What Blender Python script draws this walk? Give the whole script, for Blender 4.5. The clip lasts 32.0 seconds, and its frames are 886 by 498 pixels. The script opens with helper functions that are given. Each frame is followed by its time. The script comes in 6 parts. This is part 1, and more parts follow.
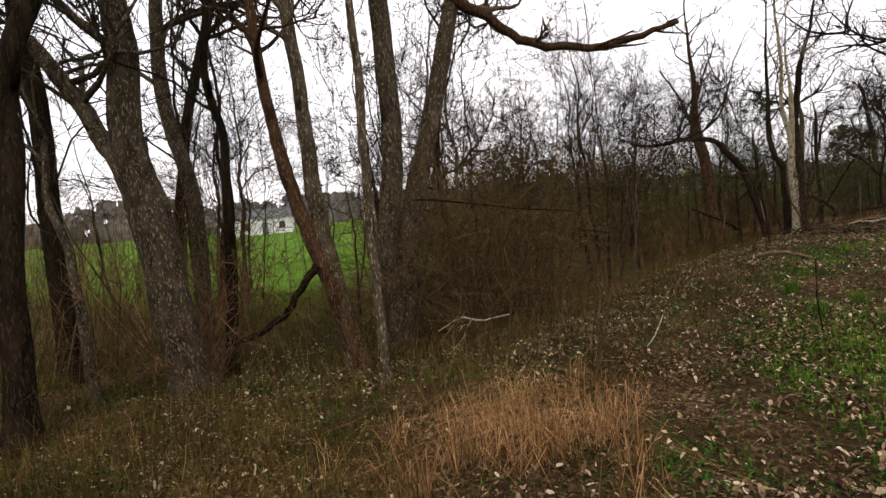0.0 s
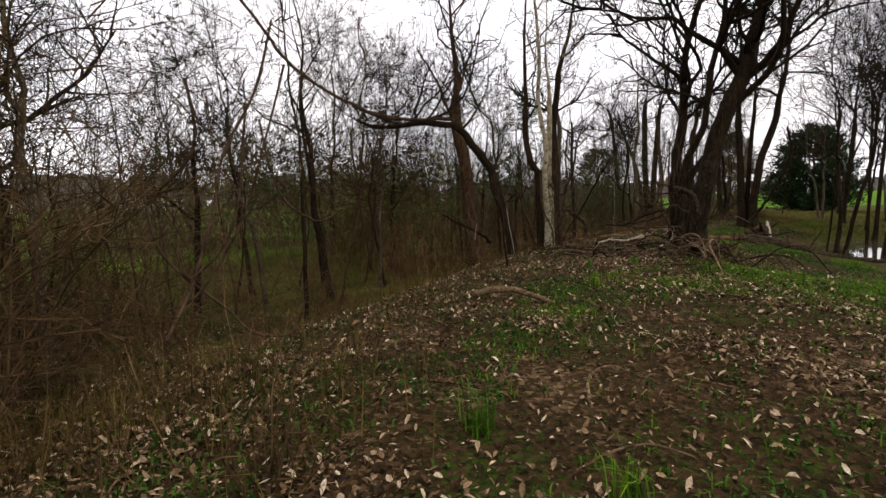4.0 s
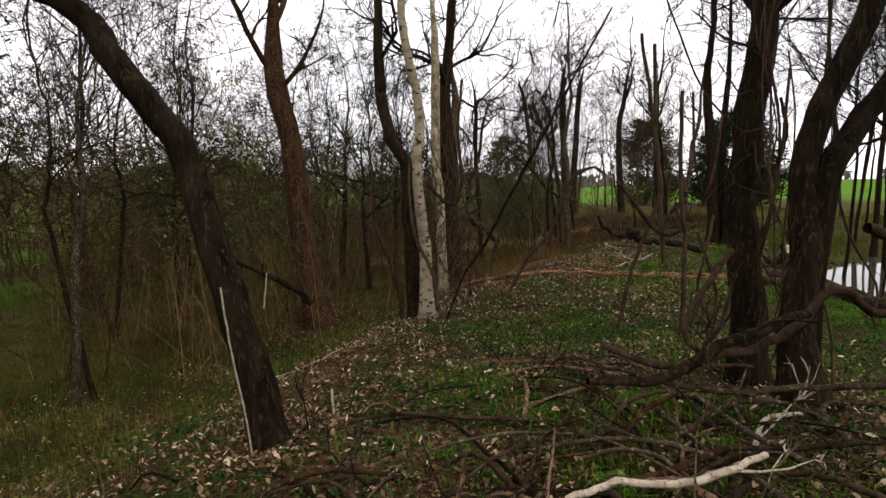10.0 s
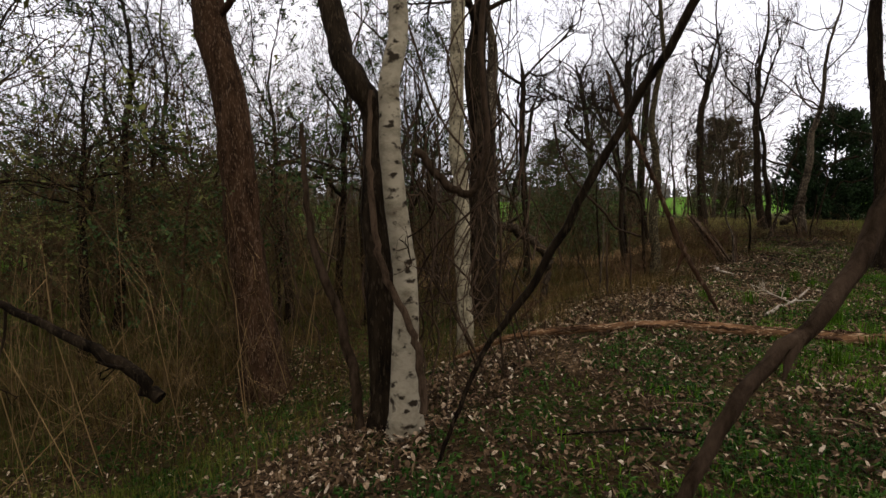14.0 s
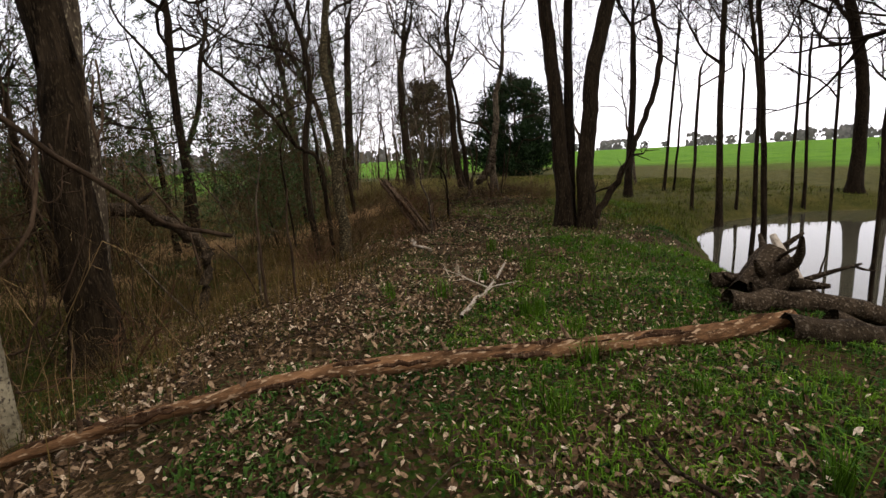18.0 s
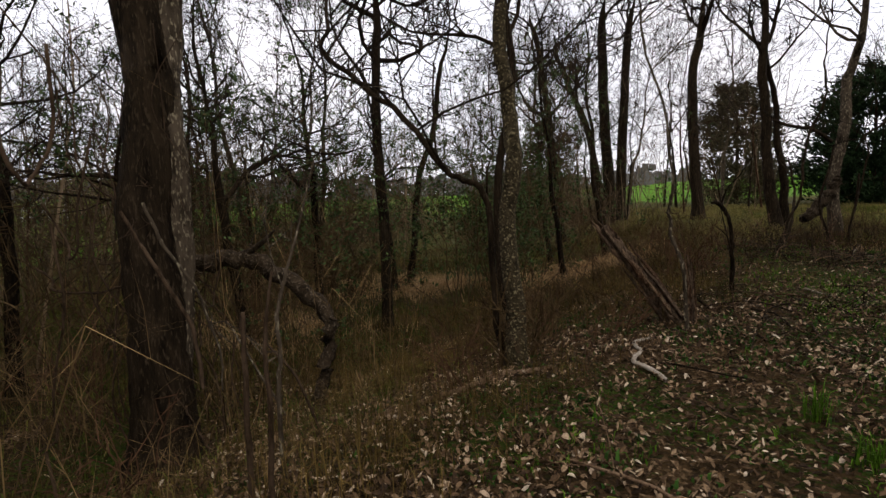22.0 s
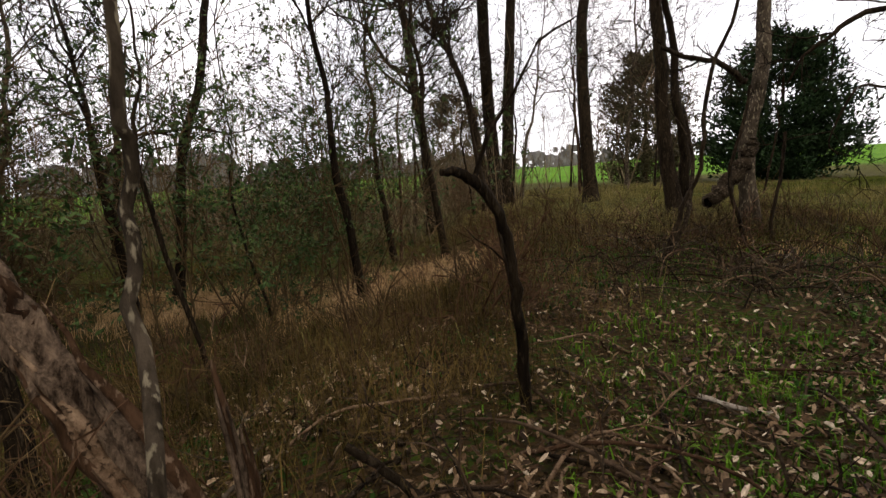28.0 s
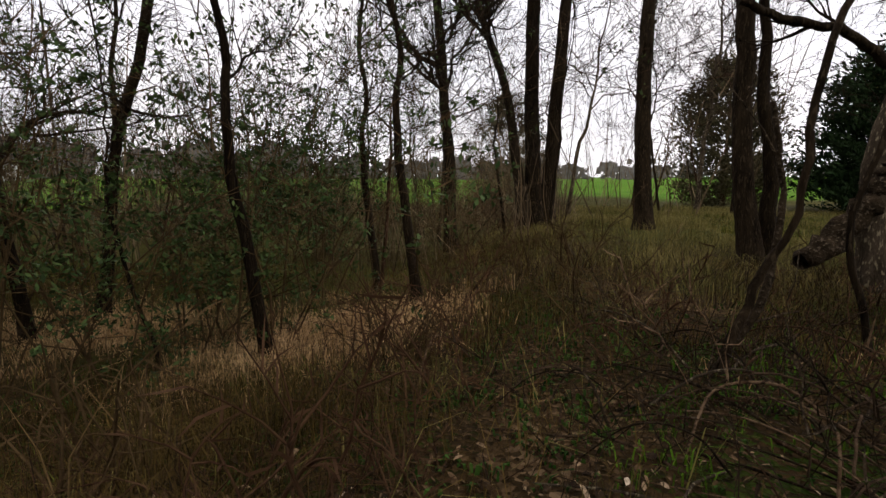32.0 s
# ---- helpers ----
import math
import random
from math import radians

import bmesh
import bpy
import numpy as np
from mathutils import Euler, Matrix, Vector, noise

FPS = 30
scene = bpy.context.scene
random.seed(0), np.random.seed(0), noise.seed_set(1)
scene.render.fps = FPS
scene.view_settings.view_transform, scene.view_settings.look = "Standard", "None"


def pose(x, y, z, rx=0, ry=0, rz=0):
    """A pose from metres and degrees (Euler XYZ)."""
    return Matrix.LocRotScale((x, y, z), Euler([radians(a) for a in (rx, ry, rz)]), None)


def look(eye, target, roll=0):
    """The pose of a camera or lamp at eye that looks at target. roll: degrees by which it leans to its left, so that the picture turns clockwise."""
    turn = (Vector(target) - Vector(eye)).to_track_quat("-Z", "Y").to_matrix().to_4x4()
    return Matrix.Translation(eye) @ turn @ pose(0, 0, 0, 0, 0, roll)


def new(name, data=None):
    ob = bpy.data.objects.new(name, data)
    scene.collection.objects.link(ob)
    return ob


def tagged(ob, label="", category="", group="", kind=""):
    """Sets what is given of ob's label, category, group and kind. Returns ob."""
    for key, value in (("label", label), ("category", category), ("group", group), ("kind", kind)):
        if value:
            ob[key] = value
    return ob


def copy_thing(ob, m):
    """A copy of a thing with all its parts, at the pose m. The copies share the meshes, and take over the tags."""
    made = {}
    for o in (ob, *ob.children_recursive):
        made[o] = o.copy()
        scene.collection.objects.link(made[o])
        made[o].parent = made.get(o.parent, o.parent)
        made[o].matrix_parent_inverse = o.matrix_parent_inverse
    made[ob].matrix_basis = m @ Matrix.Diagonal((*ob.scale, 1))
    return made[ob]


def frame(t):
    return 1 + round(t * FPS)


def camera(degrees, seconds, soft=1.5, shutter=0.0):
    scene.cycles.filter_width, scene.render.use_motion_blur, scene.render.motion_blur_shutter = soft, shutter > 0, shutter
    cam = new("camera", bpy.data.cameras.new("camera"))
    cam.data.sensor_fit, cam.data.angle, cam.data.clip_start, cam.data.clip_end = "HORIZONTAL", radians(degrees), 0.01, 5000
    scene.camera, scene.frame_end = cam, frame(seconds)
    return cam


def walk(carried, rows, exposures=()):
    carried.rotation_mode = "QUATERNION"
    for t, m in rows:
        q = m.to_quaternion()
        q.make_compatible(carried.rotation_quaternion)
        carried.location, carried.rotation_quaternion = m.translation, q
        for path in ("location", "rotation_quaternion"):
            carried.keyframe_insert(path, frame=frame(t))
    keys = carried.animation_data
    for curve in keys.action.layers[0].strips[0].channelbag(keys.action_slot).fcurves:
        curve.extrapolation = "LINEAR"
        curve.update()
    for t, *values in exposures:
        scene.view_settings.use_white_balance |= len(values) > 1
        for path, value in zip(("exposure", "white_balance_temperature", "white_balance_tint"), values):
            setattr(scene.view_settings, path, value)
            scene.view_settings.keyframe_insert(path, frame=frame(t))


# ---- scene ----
cam = camera(80.9, 32.0)
PATH = [
    (0, (-1.457, -9.857, 1.478), (-2.345, -8.072, 1.326), -4.9),
    (0.5, (-1.626, -9.315, 1.375), (-2.241, -7.419, 1.213), -4.9),
    (1, (-1.615, -8.646, 1.271), (-2.085, -6.711, 1.081), -4.7),
    (1.5, (-1.502, -7.895, 1.225), (-1.823, -5.928, 1.069), -4.0),
    (2, (-1.352, -7.195, 1.109), (-1.567, -5.213, 0.941), -4.3),
    (2.5, (-1.054, -6.541, 1.075), (-1.287, -4.564, 0.884), -4.2),
    (3, (-0.767, -5.846, 1.021), (-0.949, -3.864, 0.823), -3.6),
    (3.5, (-0.529, -5.021, 1.022), (-0.758, -3.051, 0.764), -1.3),
    (4, (-0.314, -4.034, 1.153), (-0.477, -2.049, 0.964), -1.2),
    (4.5, (-0.171, -3.113, 1.538), (-0.248, -1.122, 1.362), -1.2),
    (6.5, (0.102, 0.172, 1.433), (0.089, 2.165, 1.265), -0.4),
    (7, (0.188, 0.816, 1.461), (0.161, 2.808, 1.286), 0.0),
    (7.5, (0.372, 1.473, 1.48), (0.387, 3.464, 1.295), -0.3),
    (8, (0.587, 2.197, 1.467), (0.579, 4.191, 1.307), -0.3),
    (8.5, (0.719, 2.832, 1.516), (0.748, 4.825, 1.345), -1.0),
    (9, (0.974, 3.528, 1.46), (1.009, 5.514, 1.226), -1.7),
    (9.5, (1.091, 4.109, 1.567), (1.218, 6.092, 1.34), -0.9),
    (10, (1.322, 4.791, 1.523), (1.493, 6.771, 1.291), -1.3),
    (10.5, (1.518, 5.51, 1.479), (1.696, 7.488, 1.244), -1.4),
    (11, (1.697, 6.037, 1.466), (1.907, 8.01, 1.215), -1.4),
    (11.5, (1.843, 6.805, 1.393), (1.86, 8.784, 1.106), 1.1),
    (12, (1.92, 7.327, 1.402), (1.848, 9.306, 1.12), 1.1),
    (12.5, (2.021, 7.911, 1.412), (1.983, 9.894, 1.156), -0.1),
    (13, (2.095, 8.538, 1.311), (2.064, 10.528, 1.117), -0.4),
    (13.5, (2.106, 8.982, 1.26), (2.08, 10.974, 1.077), -0.9),
    (15.5, (2.067, 10.865, 0.942), (2.291, 12.84, 0.726), -1.2),
    (16, (2.41, 11.125, 0.983), (2.908, 13.049, 0.753), -4.8),
    (16.5, (2.658, 11.354, 0.987), (3.583, 13.098, 0.667), -4.3),
    (17, (2.958, 11.503, 0.98), (4.217, 13.014, 0.617), -5.1),
    (17.1, (2.968, 11.593, 1.0), (4.243, 13.084, 0.611), -5.6),
    (17.5, (3.485, 11.706, 1.062), (4.709, 13.24, 0.682), -3.9),
    (18, (3.848, 11.969, 1.13), (4.788, 13.7, 0.785), -2.7),
    (18.5, (4.235, 12.271, 1.193), (5.019, 14.078, 0.847), -1.1),
    (19, (4.66, 12.666, 1.184), (5.156, 14.586, 0.928), -1.3),
    (19.5, (4.914, 13.111, 1.182), (5.207, 15.075, 0.944), -1.1),
    (20, (5.215, 13.603, 1.249), (5.44, 15.577, 1.021), -1.8),
    (20.5, (5.452, 14.066, 1.297), (5.579, 16.049, 1.073), -1.8),
    (21, (5.599, 14.601, 1.302), (5.576, 16.591, 1.112), -2.5),
    (21.5, (5.778, 14.881, 1.257), (5.73, 16.872, 1.079), -2.7),
    (22, (6.102, 15.293, 1.233), (6.009, 17.279, 1.016), -2.9),
    (22.5, (6.285, 15.668, 1.241), (6.151, 17.649, 1.0), -2.8),
    (23, (6.397, 16.067, 1.205), (6.226, 18.045, 0.959), -3.4),
    (23.5, (6.61, 16.58, 1.128), (6.376, 18.553, 0.898), -3.0),
    (24, (6.781, 17.01, 1.092), (6.622, 18.993, 0.883), -3.9),
    (24.5, (7.014, 17.438, 1.054), (7.117, 19.422, 0.822), -3.8),
    (26.5, (7.946, 18.462, 1.067), (8.023, 20.441, 0.794), -4.7),
    (27, (8.152, 18.653, 1.088), (8.38, 20.617, 0.787), -4.8),
    (27.5, (8.4, 19.028, 1.057), (8.59, 20.995, 0.749), -3.8),
    (28, (8.844, 19.493, 0.955), (8.998, 21.465, 0.659), -3.5),
    (28.5, (9.132, 19.972, 0.933), (9.271, 21.941, 0.612), -3.7),
    (29, (9.37, 20.384, 1.067), (9.655, 22.346, 0.806), -5.0),
    (29.5, (9.59, 20.656, 1.02), (9.908, 22.615, 0.772), -4.8),
    (30, (9.786, 20.843, 1.075), (10.1, 22.806, 0.85), -4.4),
    (30.5, (9.893, 21.065, 1.058), (10.171, 23.033, 0.837), -3.7),
    (31, (9.929, 21.279, 1.097), (10.084, 23.259, 0.861), -2.3),
    (31.5, (10.085, 21.523, 1.04), (10.046, 23.501, 0.747), -1.4),
    (32, (10.237, 21.902, 1.041), (10.151, 23.881, 0.762), 0.2),
]
EXPOSURE = [(0, 0.25, 6860, 11.5), (3, 0.4, 6860, 11.5), (4, 0.1, 6800, 11.5), (4.5, 0.05, 6770, 11.5), (6.5, -0.2, 6800, 11.5), (9, 0.15, 6800, 11.5), (11, 0.28, 6710, 11.5), (12, 0.3, 6680, 11.5), (13, -0.07, 6560, 11.5), (13.5, -0.07, 6560, 11.5), (15.5, 0.25, 6770, 11.5), (16, 0.45, 6800, 11.5), (17, 0.65, 6650, 11.5), (18, 0.3, 6620, 11.5), (19, -0.19, 6560, 11.5), (20, -0.22, 6560, 11.5), (21, -0.24, 6470, 11.5), (23, 0.08, 6590, 11.5), (24, -0.07, 6560, 11.5), (24.5, 0.18, 6650, 11.5), (26.5, 0.5, 6800, 11.5), (28, 0.33, 6800, 11.5), (29, -0.32, 6530, 11.5), (30, -0.35, 6530, 11.5), (31, -0.27, 6560, 11.5), (31.5, 0.03, 6620, 11.5), (32, -0.09, 6710, 11.5)]
walk(cam, [(t, look(eye, target, roll)) for t, eye, target, roll in PATH], EXPOSURE)

# ---- world and light ----
world = bpy.data.worlds.new("sky")
scene.world = world
world.use_nodes = True
wn, wl = world.node_tree.nodes, world.node_tree.links
sky = wn.new("ShaderNodeTexSky")
sky.sky_type, sky.sun_disc = "NISHITA", False
sky.sun_elevation, sky.sun_rotation = radians(38), radians(150)
bg = wn["Background"]
bg.inputs["Strength"].default_value = 0.1
coord = wn.new("ShaderNodeTexCoord")
cloud = wn.new("ShaderNodeTexNoise")
cloud.inputs["Scale"].default_value, cloud.inputs["Detail"].default_value = 2.6, 5
wl.new(coord.outputs["Generated"], cloud.inputs["Vector"])
deck = wn.new("ShaderNodeValToRGB")
deck.color_ramp.elements[0].position, deck.color_ramp.elements[1].position = 0.3, 0.68
deck.color_ramp.elements[0].color = (13.0, 13.1, 14.2, 1)
deck.color_ramp.elements[1].color = (16.5, 16.0, 16.6, 1)
wl.new(cloud.outputs["Fac"], deck.inputs["Fac"])
cover = wn.new("ShaderNodeMixRGB")
cover.inputs["Fac"].default_value = 0.9
wl.new(sky.outputs["Color"], cover.inputs["Color1"])
wl.new(deck.outputs["Color"], cover.inputs["Color2"])
wl.new(cover.outputs["Color"], bg.inputs["Color"])
sun = new("sun", bpy.data.lights.new("sun", "SUN"))
sun.data.energy, sun.data.angle, sun.data.color = 1.0, radians(25), (1.0, 0.96, 0.9)
sun.matrix_world = look((0, 0, 30), (-9.5, 16.5, 9))


# ---- materials ----
def mat(name, c1, c2, rough=0.85, scale=12.0, stretch=(1, 1, 1), bump=0.3, fine=60.0, c3=None, island=False, per_object=0.25, mid=0.5):
    """Two tones by a broad noise, a third by fine specks, relief by fine noise."""
    m = bpy.data.materials.new(name)
    m.use_nodes = True
    n, l = m.node_tree.nodes, m.node_tree.links
    b = n["Principled BSDF"]
    b.inputs["Roughness"].default_value = rough
    b.inputs["Specular IOR Level"].default_value = 0.03
    tc = n.new("ShaderNodeTexCoord")
    mp = n.new("ShaderNodeMapping")
    mp.inputs["Scale"].default_value = stretch
    l.new(tc.outputs["Object"], mp.inputs["Vector"])
    a = n.new("ShaderNodeTexNoise")
    a.inputs["Scale"].default_value, a.inputs["Detail"].default_value = scale, 6
    a.inputs["Roughness"].default_value = 0.7
    l.new(mp.outputs["Vector"], a.inputs["Vector"])
    r = n.new("ShaderNodeValToRGB")
    r.color_ramp.elements[0].position, r.color_ramp.elements[1].position = mid - 0.14, mid + 0.14
    r.color_ramp.elements[0].color, r.color_ramp.elements[1].color = (*c1, 1), (*c2, 1)
    l.new(a.outputs["Fac"], r.inputs["Fac"])
    colour = r.outputs["Color"]
    f = n.new("ShaderNodeTexNoise")
    f.inputs["Scale"].default_value, f.inputs["Detail"].default_value = fine, 4
    l.new(mp.outputs["Vector"], f.inputs["Vector"])
    if c3:
        k = n.new("ShaderNodeValToRGB")
        k.color_ramp.elements[0].position, k.color_ramp.elements[1].position = 0.56, 0.64
        l.new(f.outputs["Fac"], k.inputs["Fac"])
        x = n.new("ShaderNodeMixRGB")
        l.new(k.outputs["Color"], x.inputs["Fac"])
        l.new(colour, x.inputs["Color1"])
        x.inputs["Color2"].default_value = (*c3, 1)
        colour = x.outputs["Color"]
    h = n.new("ShaderNodeHueSaturation")
    ramp = n.new("ShaderNodeMapRange")
    ramp.inputs["To Min"].default_value, ramp.inputs["To Max"].default_value = 1 - per_object * (2 if island else 1), 1 + per_object * (2 if island else 1)
    if island:
        g = n.new("ShaderNodeNewGeometry")
        l.new(g.outputs["Random Per Island"], ramp.inputs["Value"])
    else:
        o = n.new("ShaderNodeObjectInfo")
        l.new(o.outputs["Random"], ramp.inputs["Value"])
    l.new(ramp.outputs["Result"], h.inputs["Value"])
    l.new(colour, h.inputs["Color"])
    l.new(h.outputs["Color"], b.inputs["Base Color"])
    if bump:
        u = n.new("ShaderNodeBump")
        u.inputs["Strength"].default_value, u.inputs["Distance"].default_value = bump, 0.02
        l.new(f.outputs["Fac"], u.inputs["Height"])
        l.new(u.outputs["Normal"], b.inputs["Normal"])
    return m


BARK = mat("dark_bark", (0.0045, 0.003, 0.0018), (0.021, 0.014, 0.008), scale=9, stretch=(1, 1, 0.22), bump=1.0, fine=46, c3=(0.034, 0.024, 0.014))
BARK_GREY = mat("grey_bark", (0.018, 0.013, 0.008), (0.07, 0.052, 0.034), scale=8, stretch=(1, 1, 0.35), bump=0.9, fine=40, c3=(0.17, 0.14, 0.09))
BARK_RED = mat("reddish_bark", (0.014, 0.007, 0.0035), (0.055, 0.029, 0.015), scale=9, stretch=(1, 1, 0.25), bump=0.8, fine=50, c3=(0.10, 0.065, 0.04))
BIRCH = mat("pale_bark", (0.10, 0.078, 0.045), (0.33, 0.28, 0.19), scale=4, stretch=(1, 1, 1.6), bump=0.5, fine=9, c3=(0.03, 0.022, 0.014), mid=0.42)
PATCHY = mat("patchy_pale_bark", (0.04, 0.032, 0.018), (0.26, 0.22, 0.14), scale=5, stretch=(1, 1, 0.8), bump=0.6, fine=30, c3=(0.05, 0.04, 0.028), mid=0.46)
MOTTLE = mat("lichen_mottled_bark", (0.012, 0.009, 0.005), (0.045, 0.034, 0.018), scale=14, bump=0.9, fine=42, c3=(0.14, 0.115, 0.062))
TWIG = mat("twig", (0.009, 0.006, 0.004), (0.028, 0.019, 0.012), scale=4, bump=0)
TWIG_RED = mat("reddish_twig", (0.04, 0.02, 0.010), (0.10, 0.054, 0.028), scale=4, bump=0)
SHRUBTWIG = mat("shrub_twig", (0.034, 0.021, 0.009), (0.09, 0.058, 0.026), scale=4, bump=0)
VINE = mat("vine_bark", (0.018, 0.011, 0.006), (0.07, 0.045, 0.027), scale=14, stretch=(1, 1, 0.3), bump=0.6, fine=70)
DEADWOOD = mat("dead_wood", (0.045, 0.024, 0.011), (0.19, 0.125, 0.075), scale=10, bump=0.8, fine=50, c3=(0.03, 0.018, 0.01))
LOGWOOD = mat("peeling_log", (0.022, 0.011, 0.005), (0.155, 0.08, 0.036), scale=9, stretch=(0.3, 1, 1), bump=1.0, fine=40, c3=(0.25, 0.17, 0.10), mid=0.5)
SNAGWOOD = mat("weathered_snag", (0.012, 0.007, 0.004), (0.13, 0.088, 0.056), scale=26, stretch=(1.0, 1.0, 0.3), bump=1.0, fine=120)
PALEWOOD = mat("bleached_wood", (0.22, 0.18, 0.13), (0.42, 0.36, 0.28), scale=14, bump=0.5, fine=60, c3=(0.12, 0.09, 0.06))
BLACKWOOD = mat("wet_rotten_wood", (0.009, 0.006, 0.0035), (0.042, 0.029, 0.017), scale=9, bump=0.9, fine=40, c3=(0.085, 0.066, 0.045))
GRASS = mat("grass", (0.022, 0.062, 0.004), (0.078, 0.145, 0.010), rough=0.6, scale=0.9, bump=0, island=True, per_object=0.25)
HERB = mat("low_green_herb", (0.012, 0.038, 0.006), (0.045, 0.088, 0.015), rough=0.6, scale=1.5, bump=0, island=True, per_object=0.25)
STRAW = mat("straw", (0.20, 0.115, 0.048), (0.46, 0.31, 0.16), rough=0.8, scale=1.2, bump=0, island=True, per_object=0.3)
RUST = mat("rusty_dry_grass", (0.12, 0.058, 0.021), (0.33, 0.19, 0.085), rough=0.8, scale=1.2, bump=0, island=True, per_object=0.35)
ROUGHGRASS = mat("tall_pale_olive_grass", (0.055, 0.055, 0.012), (0.18, 0.145, 0.05), rough=0.8, scale=0.7, bump=0, island=True, per_object=0.35)
GULLYGRASS = mat("olive_green_grass", (0.030, 0.046, 0.006), (0.105, 0.105, 0.02), rough=0.8, scale=0.7, bump=0, island=True, per_object=0.3)
SEDGE = mat("olive_dry_grass", (0.028, 0.020, 0.005), (0.095, 0.061, 0.018), rough=0.8, scale=0.7, bump=0, island=True, per_object=0.35)
CEDAR = mat("cedar_foliage", (0.007, 0.016, 0.006), (0.020, 0.034, 0.012), rough=0.7, scale=2, bump=0, island=True, per_object=0.3)
CEDAR_BROWN = mat("bronzed_cedar_foliage", (0.04, 0.038, 0.018), (0.085, 0.07, 0.034), rough=0.7, scale=2, bump=0, island=True, per_object=0.25)
LEAF_BUD = mat("reddish_young_leaf", (0.05, 0.03, 0.014), (0.12, 0.07, 0.03), rough=0.5, scale=3, bump=0, island=True, per_object=0.3)
LEAF_DARK = mat("dark_young_leaf", (0.028, 0.03, 0.010), (0.075, 0.07, 0.024), rough=0.5, scale=3, bump=0, island=True, per_object=0.3)
LEAF = mat("green_leaf", (0.018, 0.036, 0.010), (0.060, 0.085, 0.026), rough=0.45, scale=3, bump=0, island=True, per_object=0.25)
BRUSH = mat("brushwood", (0.055, 0.036, 0.014), (0.16, 0.104, 0.045), rough=0.85, scale=0.6, bump=0, island=True, per_object=0.4)
BRUSH_FAR = mat("pale_brushwood", (0.06, 0.043, 0.024), (0.16, 0.115, 0.068), rough=0.85, scale=0.4, bump=0, island=True, per_object=0.35)
# Far woods: paler and greyer than bark, distance haze is in the base colour.
FARWOOD = mat("hazed_distant_wood", (0.10, 0.094, 0.088), (0.18, 0.165, 0.155), scale=0.05, bump=0, island=True, per_object=0.15)
LEAF_SPRING = mat("pale_spring_leaf", (0.075, 0.085, 0.02), (0.16, 0.165, 0.05), rough=0.5, scale=3, bump=0, island=True, per_object=0.25)
WHITE = mat("white_siding", (0.62, 0.62, 0.60), (0.75, 0.75, 0.73), scale=2, bump=0.1)
ROOF = mat("grey_shingle", (0.08, 0.08, 0.085), (0.15, 0.15, 0.155), scale=6, bump=0.4)
GLASSY = mat("window_glass", (0.02, 0.025, 0.03), (0.035, 0.04, 0.045), rough=0.1, bump=0)

def litter_mat(name, tones):
    """Dead leaves: each leaf takes one of the tones, veined and blotched by fine noise."""
    m = bpy.data.materials.new(name)
    m.use_nodes = True
    n, l = m.node_tree.nodes, m.node_tree.links
    b = n["Principled BSDF"]
    b.inputs["Roughness"].default_value, b.inputs["Specular IOR Level"].default_value = 0.75, 0.12
    g = n.new("ShaderNodeNewGeometry")
    r = n.new("ShaderNodeValToRGB")
    while len(r.color_ramp.elements) < len(tones):
        r.color_ramp.elements.new(0.5)
    for e, (at, c) in zip(r.color_ramp.elements, tones):
        e.position, e.color = at, (*c, 1)
    l.new(g.outputs["Random Per Island"], r.inputs["Fac"])
    tc = n.new("ShaderNodeTexCoord")
    f = n.new("ShaderNodeTexNoise")
    f.inputs["Scale"].default_value, f.inputs["Detail"].default_value = 70, 4
    l.new(tc.outputs["Object"], f.inputs["Vector"])
    v = n.new("ShaderNodeMapRange")
    v.inputs["From Min"].default_value, v.inputs["From Max"].default_value = 0.3, 0.7
    v.inputs["To Min"].default_value, v.inputs["To Max"].default_value = 0.5, 1.35
    l.new(f.outputs["Fac"], v.inputs["Value"])
    h = n.new("ShaderNodeHueSaturation")
    l.new(v.outputs["Result"], h.inputs["Value"])
    l.new(r.outputs["Color"], h.inputs["Color"])
    l.new(h.outputs["Color"], b.inputs["Base Color"])
    return m


LITTER = litter_mat("leaf_litter", [(0.0, (0.02, 0.011, 0.005)), (0.32, (0.058, 0.032, 0.014)), (0.62, (0.13, 0.078, 0.038)), (0.83, (0.24, 0.16, 0.09)), (0.94, (0.40, 0.295, 0.19)), (1.0, (0.50, 0.41, 0.29))])
CRUMB = litter_mat("crumbled_litter", [(0.0, (0.022, 0.013, 0.006)), (0.5, (0.06, 0.034, 0.015)), (0.85, (0.13, 0.08, 0.04)), (1.0, (0.25, 0.17, 0.095))])

